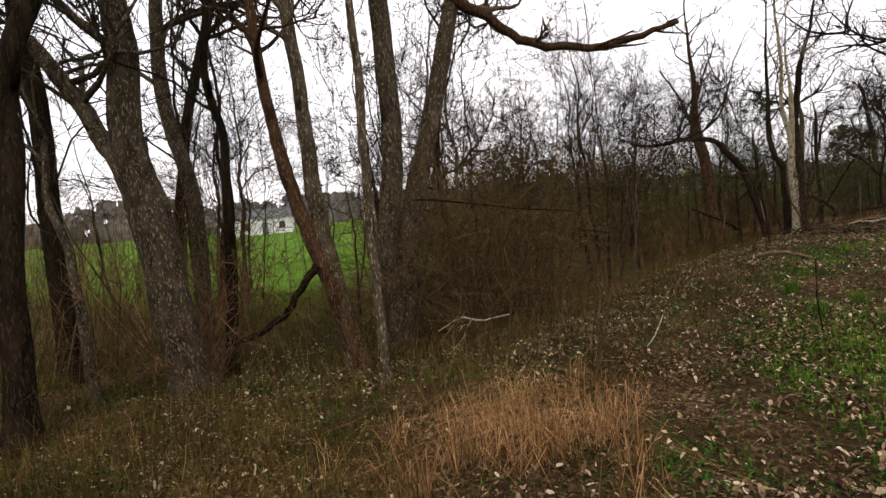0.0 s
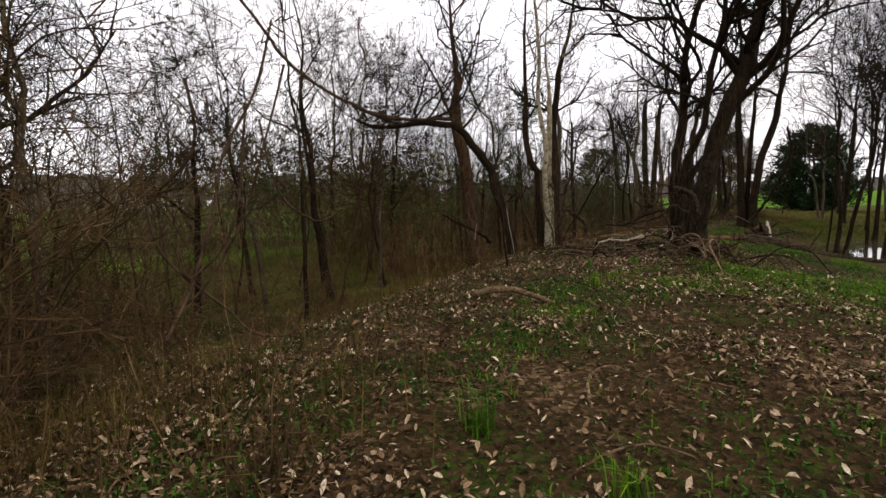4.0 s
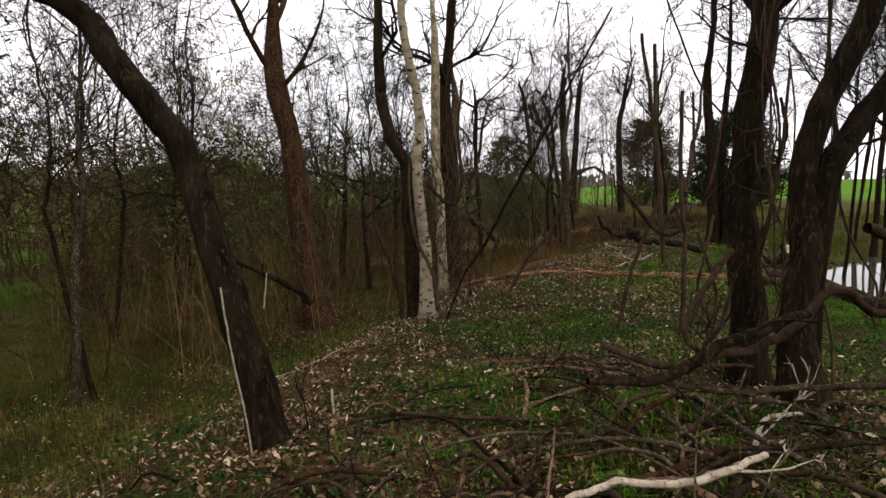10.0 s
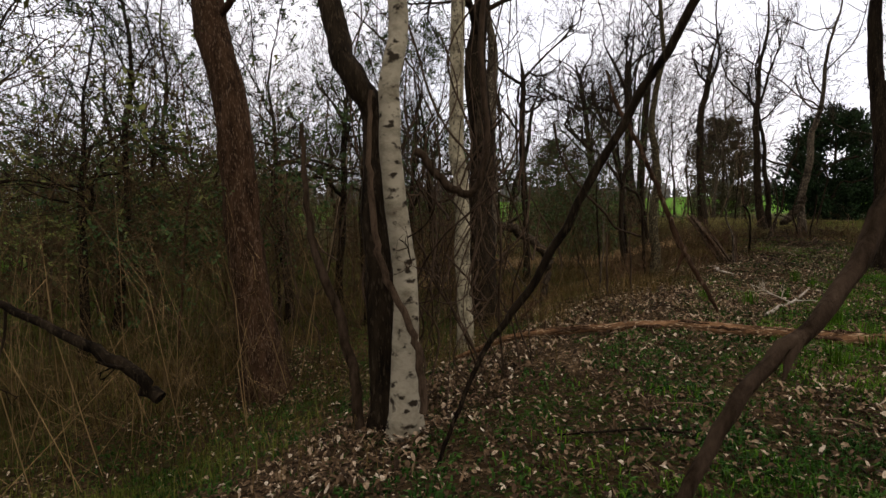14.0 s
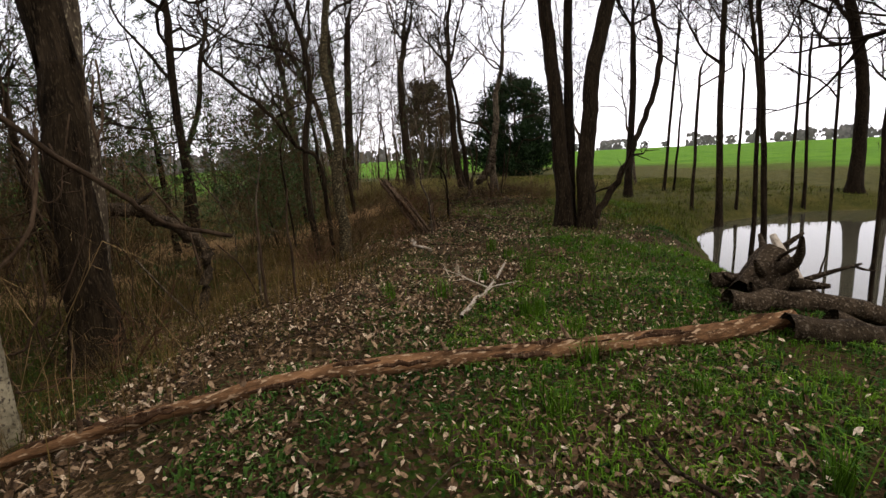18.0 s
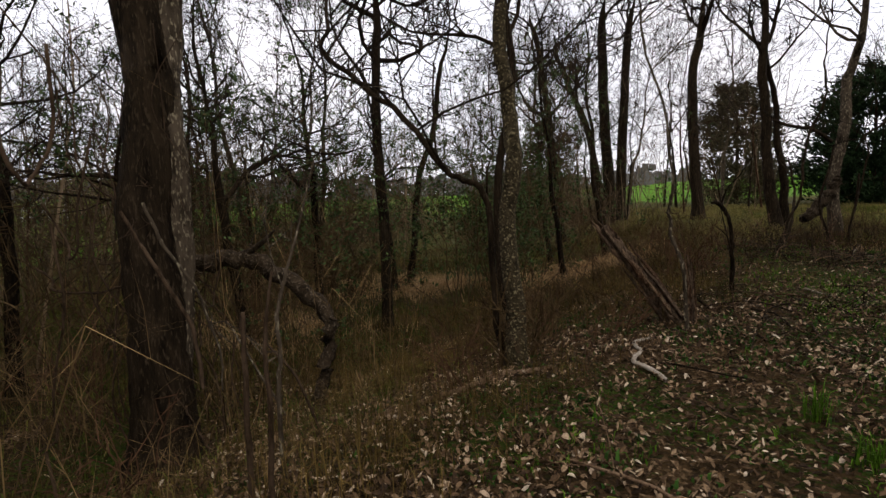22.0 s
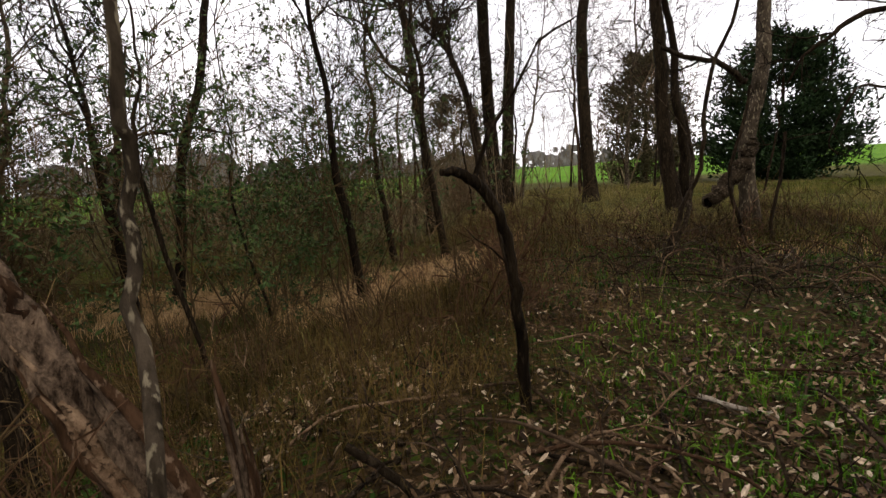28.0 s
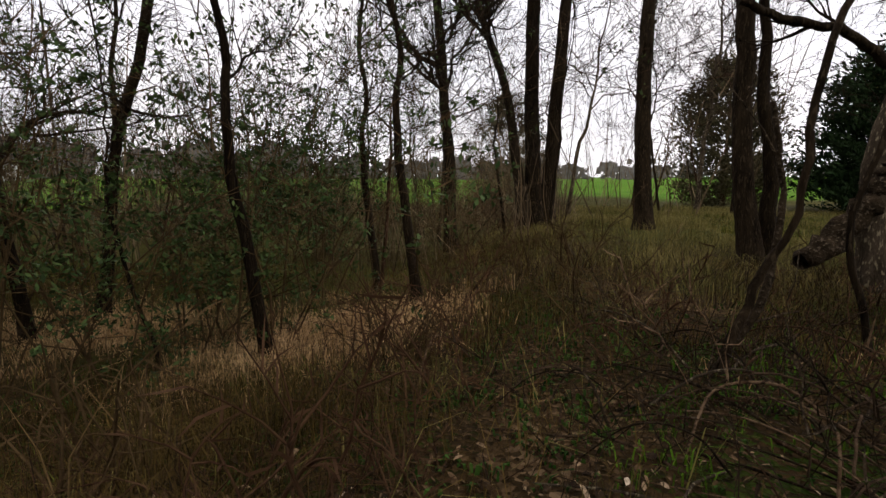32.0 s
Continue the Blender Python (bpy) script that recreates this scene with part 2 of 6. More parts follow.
def ground_mat(name, tones, scale, bump):
    """Matted floor: small cells, each of its own tone, over a broad drift of tones."""
    m = bpy.data.materials.new(name)
    m.use_nodes = True
    n, l = m.node_tree.nodes, m.node_tree.links
    b = n["Principled BSDF"]
    b.inputs["Roughness"].default_value, b.inputs["Specular IOR Level"].default_value = 0.9, 0.03
    tc = n.new("ShaderNodeTexCoord")
    warp = n.new("ShaderNodeTexNoise")
    warp.inputs["Scale"].default_value, warp.inputs["Detail"].default_value = scale * 0.6, 4
    l.new(tc.outputs["Object"], warp.inputs["Vector"])
    mix = n.new("ShaderNodeMixRGB")
    mix.inputs["Fac"].default_value = 0.06
    l.new(tc.outputs["Object"], mix.inputs["Color1"])
    l.new(warp.outputs["Color"], mix.inputs["Color2"])
    cell = n.new("ShaderNodeTexVoronoi")
    cell.inputs["Scale"].default_value = scale
    l.new(mix.outputs["Color"], cell.inputs["Vector"])
    grey = n.new("ShaderNodeSeparateColor")
    l.new(cell.outputs["Color"], grey.inputs["Color"])
    drift = n.new("ShaderNodeTexNoise")
    drift.inputs["Scale"].default_value, drift.inputs["Detail"].default_value = 0.7, 5
    l.new(tc.outputs["Object"], drift.inputs["Vector"])
    add = n.new("ShaderNodeMath")
    add.operation = "MULTIPLY_ADD"
    add.inputs[1].default_value, add.inputs[2].default_value = 0.55, 0.0
    l.new(grey.outputs["Red"], add.inputs[0])
    sub = n.new("ShaderNodeMath")
    sub.operation = "MULTIPLY_ADD"
    sub.inputs[1].default_value = 1.5
    l.new(drift.outputs["Fac"], sub.inputs[0])
    shift = n.new("ShaderNodeMath")
    shift.operation = "SUBTRACT"
    shift.inputs[1].default_value = 0.55
    l.new(add.outputs["Value"], shift.inputs[0])
    l.new(shift.outputs["Value"], sub.inputs[2])
    ramp = n.new("ShaderNodeValToRGB")
    while len(ramp.color_ramp.elements) < len(tones):
        ramp.color_ramp.elements.new(0.5)
    for i, (e, c) in enumerate(zip(ramp.color_ramp.elements, tones)):
        e.position, e.color = i / (len(tones) - 1), (*c, 1)
    l.new(sub.outputs["Value"], ramp.inputs["Fac"])
    colour = ramp.outputs["Color"]
    for zone, size, c1, c2 in (("rough", 1.6, (0.027, 0.034, 0.006), (0.08, 0.067, 0.018)), ("field", 0.3, (0.045, 0.115, 0.008), (0.10, 0.205, 0.016))):
        share = n.new("ShaderNodeAttribute")
        share.attribute_name = zone
        tone = n.new("ShaderNodeTexNoise")
        tone.inputs["Scale"].default_value, tone.inputs["Detail"].default_value = size, 8
        tone.inputs["Roughness"].default_value = 0.75
        l.new(tc.outputs["Object"], tone.inputs["Vector"])
        two = n.new("ShaderNodeValToRGB")
        two.color_ramp.elements[0].position, two.color_ramp.elements[1].position = 0.35, 0.65
        two.color_ramp.elements[0].color, two.color_ramp.elements[1].color = (*c1, 1), (*c2, 1)
        l.new(tone.outputs["Fac"], two.inputs["Fac"])
        blend = n.new("ShaderNodeMixRGB")
        l.new(share.outputs["Fac"], blend.inputs["Fac"])
        l.new(colour, blend.inputs["Color1"])
        l.new(two.outputs["Color"], blend.inputs["Color2"])
        colour = blend.outputs["Color"]
    l.new(colour, b.inputs["Base Color"])
    u = n.new("ShaderNodeBump")
    u.inputs["Strength"].default_value, u.inputs["Distance"].default_value = bump, 0.03
    l.new(cell.outputs["Distance"], u.inputs["Height"])
    l.new(u.outputs["Normal"], b.inputs["Normal"])
    return m


SOIL = ground_mat("matted_woodland_floor", [(0.016, 0.030, 0.004), (0.034, 0.048, 0.008), (0.016, 0.011, 0.005), (0.052, 0.031, 0.013), (0.022, 0.014, 0.006), (0.10, 0.062, 0.03), (0.19, 0.125, 0.07)], 30, 1.0)

WATER = bpy.data.materials.new("pond_water")
WATER.use_nodes = True
_n, _l = WATER.node_tree.nodes, WATER.node_tree.links
_b = _n["Principled BSDF"]
_b.inputs["Base Color"].default_value = (0.05, 0.045, 0.03, 1)
_b.inputs["Roughness"].default_value, _b.inputs["IOR"].default_value = 0.03, 1.33
_w = _n.new("ShaderNodeTexNoise")
_w.inputs["Scale"].default_value = 3.0
_u = _n.new("ShaderNodeBump")
_u.inputs["Strength"].default_value, _u.inputs["Distance"].default_value = 0.06, 0.02
_l.new(_w.outputs["Fac"], _u.inputs["Height"])
_l.new(_u.outputs["Normal"], _b.inputs["Normal"])


# ---- mesh tools ----
class Buffer:
    """Gathers tubes and leaves into one mesh."""

    def __init__(self):
        self.v, self.f, self.n = [], [], 0

    def add(self, verts, faces):
        self.v.append(np.asarray(verts, float).reshape(-1, 3))
        self.f.append(np.asarray(faces, int) + self.n)
        self.n += len(self.v[-1])

    def mesh(self, name, material, smooth=True):
        me = bpy.data.meshes.new(name)
        if self.n:
            v = np.concatenate(self.v)
            loops = np.concatenate([f.ravel() for f in self.f])
            sizes = np.concatenate([np.full(len(f), f.shape[1]) for f in self.f])
            me.vertices.add(len(v))
            me.vertices.foreach_set("co", v.ravel())
            me.loops.add(len(loops))
            me.loops.foreach_set("vertex_index", loops.astype(np.int32))
            me.polygons.add(len(sizes))
            me.polygons.foreach_set("loop_start", np.r_[0, np.cumsum(sizes)[:-1]].astype(np.int32))
            me.polygons.foreach_set("use_smooth", np.full(len(sizes), smooth))
            me.update(calc_edges=True)
            me.validate()
        me.materials.append(material)
        return me


def part(name, buf, material, parent=None, label="", smooth=True):
    ob = new(name, buf.mesh(name, material, smooth))
    if parent:
        ob.parent = parent
    return tagged(ob, label)


def thing(name, x, y, z, label, category, group="", kind=""):
    ob = new(name)
    ob.location = (x, y, z)
    ob.empty_display_size = 0.2
    return tagged(ob, label, category, group, kind)


def spline(points, steps):
    """A smooth run through control points (any width of row)."""
    p = np.asarray(points, float)
    p = np.vstack([2 * p[0] - p[1], p, 2 * p[-1] - p[-2]])
    out = []
    for i in range(1, len(p) - 2):
        for s in np.linspace(0, 1, steps, endpoint=False):
            a, b, c, d = p[i - 1], p[i], p[i + 1], p[i + 2]
            out.append(0.5 * (2 * b + (c - a) * s + (2 * a - 5 * b + 4 * c - d) * s * s + (3 * b - a - 3 * c + d) * s**3))
    out.append(p[-2])
    return np.array(out)


def tube(buf, pts, rad, sides=6, rough=0.0, rng=None, cap=False):
    """A tapered tube along pts; rough: uneven girth, as a share of the radius."""
    pts, rad = np.asarray(pts, float), np.asarray(rad, float)
    n = len(pts)
    d = np.gradient(pts, axis=0)
    d /= np.linalg.norm(d, axis=1, keepdims=True) + 1e-9
    up = np.array((0.0, 0, 1)) if abs(d[0, 2]) < 0.9 else np.array((1.0, 0, 0))
    u = np.cross(d, up)
    u /= np.linalg.norm(u, axis=1, keepdims=True) + 1e-9
    w = np.cross(d, u)
    a = np.linspace(0, 2 * np.pi, sides, endpoint=False)
    r = np.repeat(rad[:, None], sides, 1)
    if rough:
        ridge = rng.standard_normal(sides)
        r = r * (1 + rough * (0.6 * ridge[None, :] + 0.7 * rng.standard_normal((n, sides)) * 0.6))
    v = pts[:, None, :] + r[..., None] * (np.cos(a)[None, :, None] * u[:, None, :] + np.sin(a)[None, :, None] * w[:, None, :])
    i = np.arange(n - 1)[:, None] * sides
    j = np.arange(sides)[None, :]
    k = (j + 1) % sides
    f = np.stack([i + j, i + k, i + sides + k, i + sides + j], -1).reshape(-1, 4)
    buf.add(v.reshape(-1, 3), f)
    if cap:
        c = np.vstack([v[-1], pts[-1:] + d[-1:] * rad[-1] * 0.4])
        buf.add(c, [(m, (m + 1) % sides, sides) for m in range(sides)])


def furrowed(buf, pts, rad, sides, rng, depth=0.07):
    """A trunk with lengthwise furrows, lumps and root lobes at its foot."""
    step = np.r_[0, np.cumsum(np.linalg.norm(np.diff(pts, axis=0), axis=1))]
    at = np.r_[np.arange(0, min(4.2, step[-1]), 0.075), np.arange(min(4.2, step[-1]), step[-1], 0.35), step[-1]]
    p = np.stack([np.interp(at, step, pts[:, k]) for k in range(3)], -1)
    r = np.interp(at, step, rad)
    n = len(at)
    a = np.linspace(0, 2 * np.pi, sides, endpoint=False)[None, :]
    drift = np.cumsum(rng.normal(0, 0.13, (n, 3)), axis=0)
    g = np.zeros((n, sides))
    for j, (k, w) in enumerate(((5, 0.55), (9, 0.6), (13, 0.5))):
        g += w * np.sin(k * a + drift[:, j:j + 1] * k * 0.35 + rng.uniform(0, 6)) * (0.6 + 0.4 * np.sin(at[:, None] * rng.uniform(3, 7) + 2 * a))
    g += 0.9 * np.sin(at[:, None] * rng.uniform(1.5, 3) + a + rng.uniform(0, 6)) * np.sin(2 * a + rng.uniform(0, 6)) + 0.35 * rng.standard_normal((n, sides))
    h = (p[:, 2] - p[0, 2])[:, None]
    lobe = 0.5 * np.exp(-h / 0.22) * np.maximum(0, np.sin(rng.integers(3, 6) * a + rng.uniform(0, 6)))
    full = r[:, None] * (1 + depth * g + lobe)
    d = np.gradient(p, axis=0)
    d /= np.linalg.norm(d, axis=1, keepdims=True) + 1e-9
    u = np.cross(d, (0, 1, 0))
    u /= np.linalg.norm(u, axis=1, keepdims=True) + 1e-9
    w = np.cross(d, u)
    v = p[:, None, :] + full[..., None] * (np.cos(a)[..., None] * u[:, None, :] + np.sin(a)[..., None] * w[:, None, :])
    i, j = np.arange(n - 1)[:, None] * sides, np.arange(sides)[None, :]
    k = (j + 1) % sides
    buf.add(v.reshape(-1, 3), np.stack([i + j, i + k, i + sides + k, i + sides + j], -1).reshape(-1, 4))


# ---- ground ----
CREST_Y = (-60, -12, -6, 0, 4, 8, 11, 13, 16, 19, 22, 26, 32, 45, 70)
CREST_X = (-10, -0.6, -0.2, 0.6, 1.6, 2.5, 3.1, 4.0, 5.9, 8.2, 10.4, 12.6, 14.4, 17, 20)
CREST_Z = (-0.3, 0.0, -0.35, -0.05, 0.0, -0.05, -0.42, -0.45, -0.35, -0.32, -0.25, -0.2, -0.2, -0.4, -0.4)
GULLY_Z = (-0.8, -0.8, -0.82, -1.0, -1.3, -1.6, -1.8, -1.85, -1.75, -1.6, -1.45, -1.3, -1.2, -1.0, -1.0)
WATER_Z = -1.05


def smooth(a, b, v):
    s = np.clip((v - a) / (b - a), 0, 1)
    return s * s * (3 - 2 * s)


def side(x, y):
    """Metres to the right of the crest of the bank."""
    return (x - np.interp(y, CREST_Y, CREST_X)) * 0.88


def wave(x, y, k, seed=0.0):
    return np.sin(k * x + 1.7 * np.sin(k * 0.61 * y + seed) + seed) * np.cos(k * 0.83 * y + 1.3 * np.sin(k * 0.47 * x - seed))


def ground(x, y):
    x, y = np.asarray(x, float), np.asarray(y, float)
    s, top, low = side(x, y), np.interp(y, CREST_Y, CREST_Z), np.interp(y, CREST_Y, GULLY_Z)
    z = top + (low - top) * smooth(-1.0, -6.2, s) + 0.45 * smooth(-9, -22, s)
    z = z + (np.minimum(top, -0.55) - top) * smooth(1.2, 5.5, s)
    pond = np.hypot((x - 18.2) / 7.6, (y - 12.4) / 7.9) + 0.07 * np.sin(3 * np.arctan2(y - 12.4, x - 18.2) + 1)
    z = z + (-1.75 - z) * smooth(1.22, 0.86, pond)
    far = np.hypot(x - 5, y - 12)
    z = z + smooth(22, 120, x - 0.25 * y) * 1.8 + smooth(30, 90, -x) * 0.4
    near = np.exp(-(far / 60) ** 2)
    z = z + near * (0.05 * wave(x, y, 1.3) + 0.025 * wave(x, y, 3.7, 2.0)) + 0.012 * wave(x, y, 9.0, 1.0) * near
    return z


def axis_steps(a, b, fine, lo, hi):
    core = np.arange(a, b + 1e-6, fine)
    out = a - np.geomspace(fine, a - lo, 34)[::-1]
    return np.concatenate([out, core, b + np.geomspace(fine, hi - b, 34)])


gx, gy = axis_steps(-10, 24, 0.2, -900, 900), axis_steps(-13, 38, 0.2, -900, 900)
GX, GY = np.meshgrid(gx, gy)
GZ = ground(GX, GY)
idx = np.arange(GX.size).reshape(GX.shape)
quads = np.stack([idx[:-1, :-1], idx[:-1, 1:], idx[1:, 1:], idx[1:, :-1]], -1).reshape(-1, 4)
soil = Buffer()
soil.add(np.stack([GX, GY, GZ], -1).reshape(-1, 3), quads)
ground_ob = part("ground", soil, SOIL)
tagged(ground_ob, "dark woodland soil bank running out into green fields", "ground", kind="structure")
edge = 2.5 * wave(GX, GY, 0.35)
cs = side(GX, GY)
rough = np.maximum.reduce([smooth(3.6, 6.0, cs - 0.4 * edge), smooth(-8, -13, cs - edge), smooth(28, 33, GY - edge), smooth(-22, -26, GY - edge)])
field = np.maximum.reduce([smooth(23, 28, cs - edge), np.maximum(smooth(-22, -27, cs - 1.5 * edge + 14 * smooth(4, -2, GY)), smooth(-13, -17, cs - 1.5 * edge) * smooth(24, 18, GY) * smooth(-2, 3, GY)), smooth(57, 63, GY - edge)])
for zone, share in (("rough", rough), ("field", field)):
    ground_ob.data.attributes.new(zone, "FLOAT", "POINT").data.foreach_set("value", share.ravel().astype(np.float32))

pond = Buffer()
a = np.linspace(0, 2 * np.pi, 72, endpoint=False)
rim = 1.26 + 0.0 * a
pond.add(np.stack([18.2 + 7.6 * rim * np.cos(a), 12.4 + 7.9 * rim * np.sin(a), np.full(72, WATER_Z)], -1), np.arange(72)[None, :])
tagged(part("water", pond, WATER, smooth=False), "still pond reflecting the pale sky", "pond", kind="structure")


# ---- trees ----
def grow(rng, start, way, length, r0, buf, twigs, level, up=0.25, dense=1.0, wander=0.16, buds=None):
    """A limb with its side shoots."""
    n = max(3, int(length / (0.28 if level < 2 else 0.2)))
    n = min(n, (9, 5, 3, 2)[level])
    p, d = np.array(start, float), np.array(way, float)
    d /= np.linalg.norm(d)
    pts = [p.copy()]
    for _ in range(n):
        d = d + rng.normal(0, wander * (3.2 if rng.random() < 0.22 else 1.0), 3) + np.array((0, 0, up * 0.3))
        d /= np.linalg.norm(d)
        p = p + d * length / n
        pts.append(p.copy())
    pts = np.array(pts)
    rad = r0 * np.linspace(1, 0.3 if level < 3 else 0.5, n + 1)
    if level < 3:
        tube(buf if level < 2 else twigs, pts, rad, 6 if level == 0 else (4 if level == 1 else 3))
    else:
        e = np.cross(d, rng.normal(0, 1, 3))
        e *= r0 / (np.linalg.norm(e) + 1e-9)
        twigs.add([pts[0] - e, pts[0] + e, pts[1] + e * 0.8, pts[1] - e * 0.8], [(0, 1, 2, 3)])
        twigs.add([pts[1] - e * 0.8, pts[1] + e * 0.8, pts[-1]], [(0, 1, 2)])
    if level >= 3:
        if buds is not None:
            for _ in range(int(buds[1] + rng.random())):
                bud(buds[0], rng, pts[rng.integers(1, len(pts))], buds[2])
        return
    count = int(rng.poisson((5.5, 5.0, 3.4)[level] * dense * min(1.4, 0.5 + length / 2.5)))
    for _ in range(count):
        i = rng.uniform(0.2, 1.0) * n
        k = min(int(i), n - 1)
        at = pts[k] + (pts[k + 1] - pts[k]) * (i - k)
        axis = pts[k + 1] - pts[k]
        axis /= np.linalg.norm(axis)
        out = rng.normal(0, 1, 3)
        out -= axis * (out @ axis)
        out /= np.linalg.norm(out) + 1e-9
        ang = rng.uniform(0.45, 1.1)
        grow(rng, at, axis * math.cos(ang) + out * math.sin(ang), length * rng.uniform(0.32, 0.6), max(r0 * rng.uniform(0.34, 0.58), 0.0054),
             buf, twigs, level + 1, up, dense, wander * 1.15, buds)


def bud(buf, rng, at, size):
    """A few small leaves at a shoot's end."""
    for _ in range(3):
        d, e = rng.normal(0, 1, 3), rng.normal(0, 1, 3)
        d /= np.linalg.norm(d)
        e -= d * (e @ d)
        e /= np.linalg.norm(e)
        s = size * rng.uniform(0.6, 1.3)
        c = at + rng.normal(0, size, 3)
        buf.add([c - d * s, c + e * s * 0.42, c + d * s, c - e * s * 0.42], [(0, 1, 2, 3)])


def trunk_run(rng, nodes, height):
    """Trunk rows (x, y, z, r) through the nodes and on upward to the height."""
    rows = [list(map(float, n)) for n in nodes]
    x, y, z, r = rows[0]
    g = float(ground(x, y))
    rows[0][2] = g - 0.12
    d = np.array(rows[-1][:3]) - np.array(rows[-2][:3]) if len(rows) > 1 else np.array((0, 0, 1.0))
    d /= np.linalg.norm(d)
    while rows[-1][2] < g + height and len(rows) < 14:
        d = d * 0.75 + np.array((0, 0, 0.3)) + rng.normal(0, 0.07, 3)
        d /= np.linalg.norm(d)
        step = max(0.9, height / 9)
        left = max(0.12, 1 - (rows[-1][2] + step - g) / (height * 1.05))
        rows.append([*(np.array(rows[-1][:3]) + d * step), max(0.012, min(rows[-1][3] * 0.86, r * left))])
    return np.array(rows)


def bare_tree(nodes, height=9.0, seed=1, bark=None, label="", limbs=9, first=0.3, dense=0.9, twig=None, spread=1.05, name="bare_tree", category="tree", flare=1.32, buds=None, limb_way=None):
    """A leafless tree: trunk, each main limb, fine twigs."""
    rng = np.random.default_rng(seed)
    rows = trunk_run(rng, nodes, height)
    run = spline(rows, 5)
    run[1:-1, :3] += rng.normal(0, 0.012, (len(run) - 2, 3)) + 0.05 * np.minimum(1, np.arange(1, len(run) - 1) / 8)[:, None] * np.sin(np.arange(1, len(run) - 1)[:, None] * rng.uniform(0.3, 0.7, 3) + rng.uniform(0, 6, 3)) * (1, 1, 0)
    base = np.array((run[0, 0], run[0, 1], run[0, 2]))
    ob = thing(name, *base, label or "leafless tree with dark furrowed bark", category)
    h = run[:, 2] - run[0, 2]
    rad = run[:, 3] * (1 + (flare - 1) * np.exp(-h / 0.28))
    t = Buffer()
    r0 = run[0, 3]
    if r0 > 0.065:
        furrowed(t, run[:, :3] - base, rad, 20, rng, 0.035 if bark is BIRCH else 0.065)
    else:
        tube(t, run[:, :3] - base, rad, 8, 0.09, rng)
    part("trunk", t, bark or BARK, ob)
    twigs, leaves = Buffer(), Buffer()
    for i in range(int(limbs * 1.4)):
        k = int(len(run) * rng.uniform(first, 0.97))
        k = min(k, len(run) - 2)
        ang = rng.uniform(0, 2 * math.pi)
        rise = rng.uniform(0.35, 1.2)
        left = 1 - k / len(run)
        b = Buffer()
        length = spread * (1.1 + 3.0 * left) * rng.uniform(0.55, 1.25)
        rl = min(run[k, 3] * rng.uniform(0.4, 0.7), 0.02 * length + 0.01)
        grow(rng, run[k, :3] - base, (math.cos(ang), math.sin(ang), rise), length, rl, b, twigs, 0, 0.35, dense, buds=(leaves, *buds[1:]) if buds else None)
        part("limb", b, bark or BARK, ob)
    tagged(part("crown", twigs, twig or TWIG, ob), kind="stuff")
    if buds:
        tagged(part("foliage", leaves, buds[0], ob, smooth=False), kind="stuff")
    return ob


def place(ob, x, y, turn, size=1.0, sink=0.04):
    c = copy_thing(ob, Matrix.Translation((x, y, float(ground(x, y)) - sink)) @ Euler((0, 0, turn)).to_matrix().to_4x4() @ Matrix.Diagonal((size, size, size, 1)))
    return c


def shrub(seed, stems, height, spread, label, twig=None, dense=1.0, leaf=None, leaf_size=0.03, leaf_share=0.8, name="shrub", category="shrub", droop=0.0):
    """A thicket of thin arching stems from one root."""
    rng = np.random.default_rng(seed)
    ob = thing(name, 0, 0, 0, label, category, kind="")
    twigs, leaves = Buffer(), Buffer()
    for i in range(stems):
        stem = Buffer()
        a, lean = rng.uniform(0, 2 * math.pi), rng.uniform(0.05, spread)
        at = np.array((rng.normal(0, 0.14), rng.normal(0, 0.14), -0.05))
        grow(rng, at, (math.cos(a) * lean, math.sin(a) * lean, 1), height * rng.uniform(0.6, 1.1), rng.uniform(0.007, 0.016), stem, twigs, 1, 0.12 - droop, dense, 0.13,
             (leaves, leaf_share, leaf_size) if leaf else None)
        part("stem", stem, twig or TWIG, ob)
    tagged(part("crown", twigs, twig or TWIG, ob), kind="stuff")
    if leaf:
        tagged(part("foliage", leaves, leaf, ob, smooth=False), kind="stuff")
    return ob

# ---- trees along the walk ----
# stand at the start of the walk
bare_tree([(-6.37, -1.98, -0.94, 0.222), (-6.48, -1.89, 0.75, 0.196), (-6.41, -1.68, 2.78, 0.187), (-6.59, -1.50, 5.96, 0.160)], height=11, seed=11, bark=BARK_GREY, label='grey scaly twin trunk rising straight from the bank', limbs=8, first=0.35)
bare_tree([(-6.37, -1.92, -0.92, 0.206), (-6.19, -1.66, 1.03, 0.197), (-5.83, -1.33, 2.84, 0.170), (-5.30, -0.85, 5.45, 0.134)], height=10, seed=12, bark=BARK_GREY, label='grey scaly twin trunk leaning out from its neighbour', limbs=8, first=0.35)
bare_tree([(-6.07, -3.50, -0.81, 0.135), (-6.59, -3.63, 0.70, 0.120), (-7.00, -3.72, 1.94, 0.105), (-7.25, -3.73, 3.33, 0.082), (-7.48, -3.70, 5.07, 0.067)], height=8, seed=13, bark=BARK_RED, label='slim tree with a torn reddish split in its trunk', limbs=6, first=0.4)
bare_tree([(-6.25, -3.47, -0.78, 0.151), (-6.56, -3.48, 0.94, 0.129), (-6.81, -3.47, 2.52, 0.114), (-6.98, -3.43, 4.02, 0.098), (-7.06, -3.37, 5.15, 0.091)], height=10, seed=14, bark=BARK_GREY, label='slim grey tree leaning over the gully', limbs=8, first=0.4)
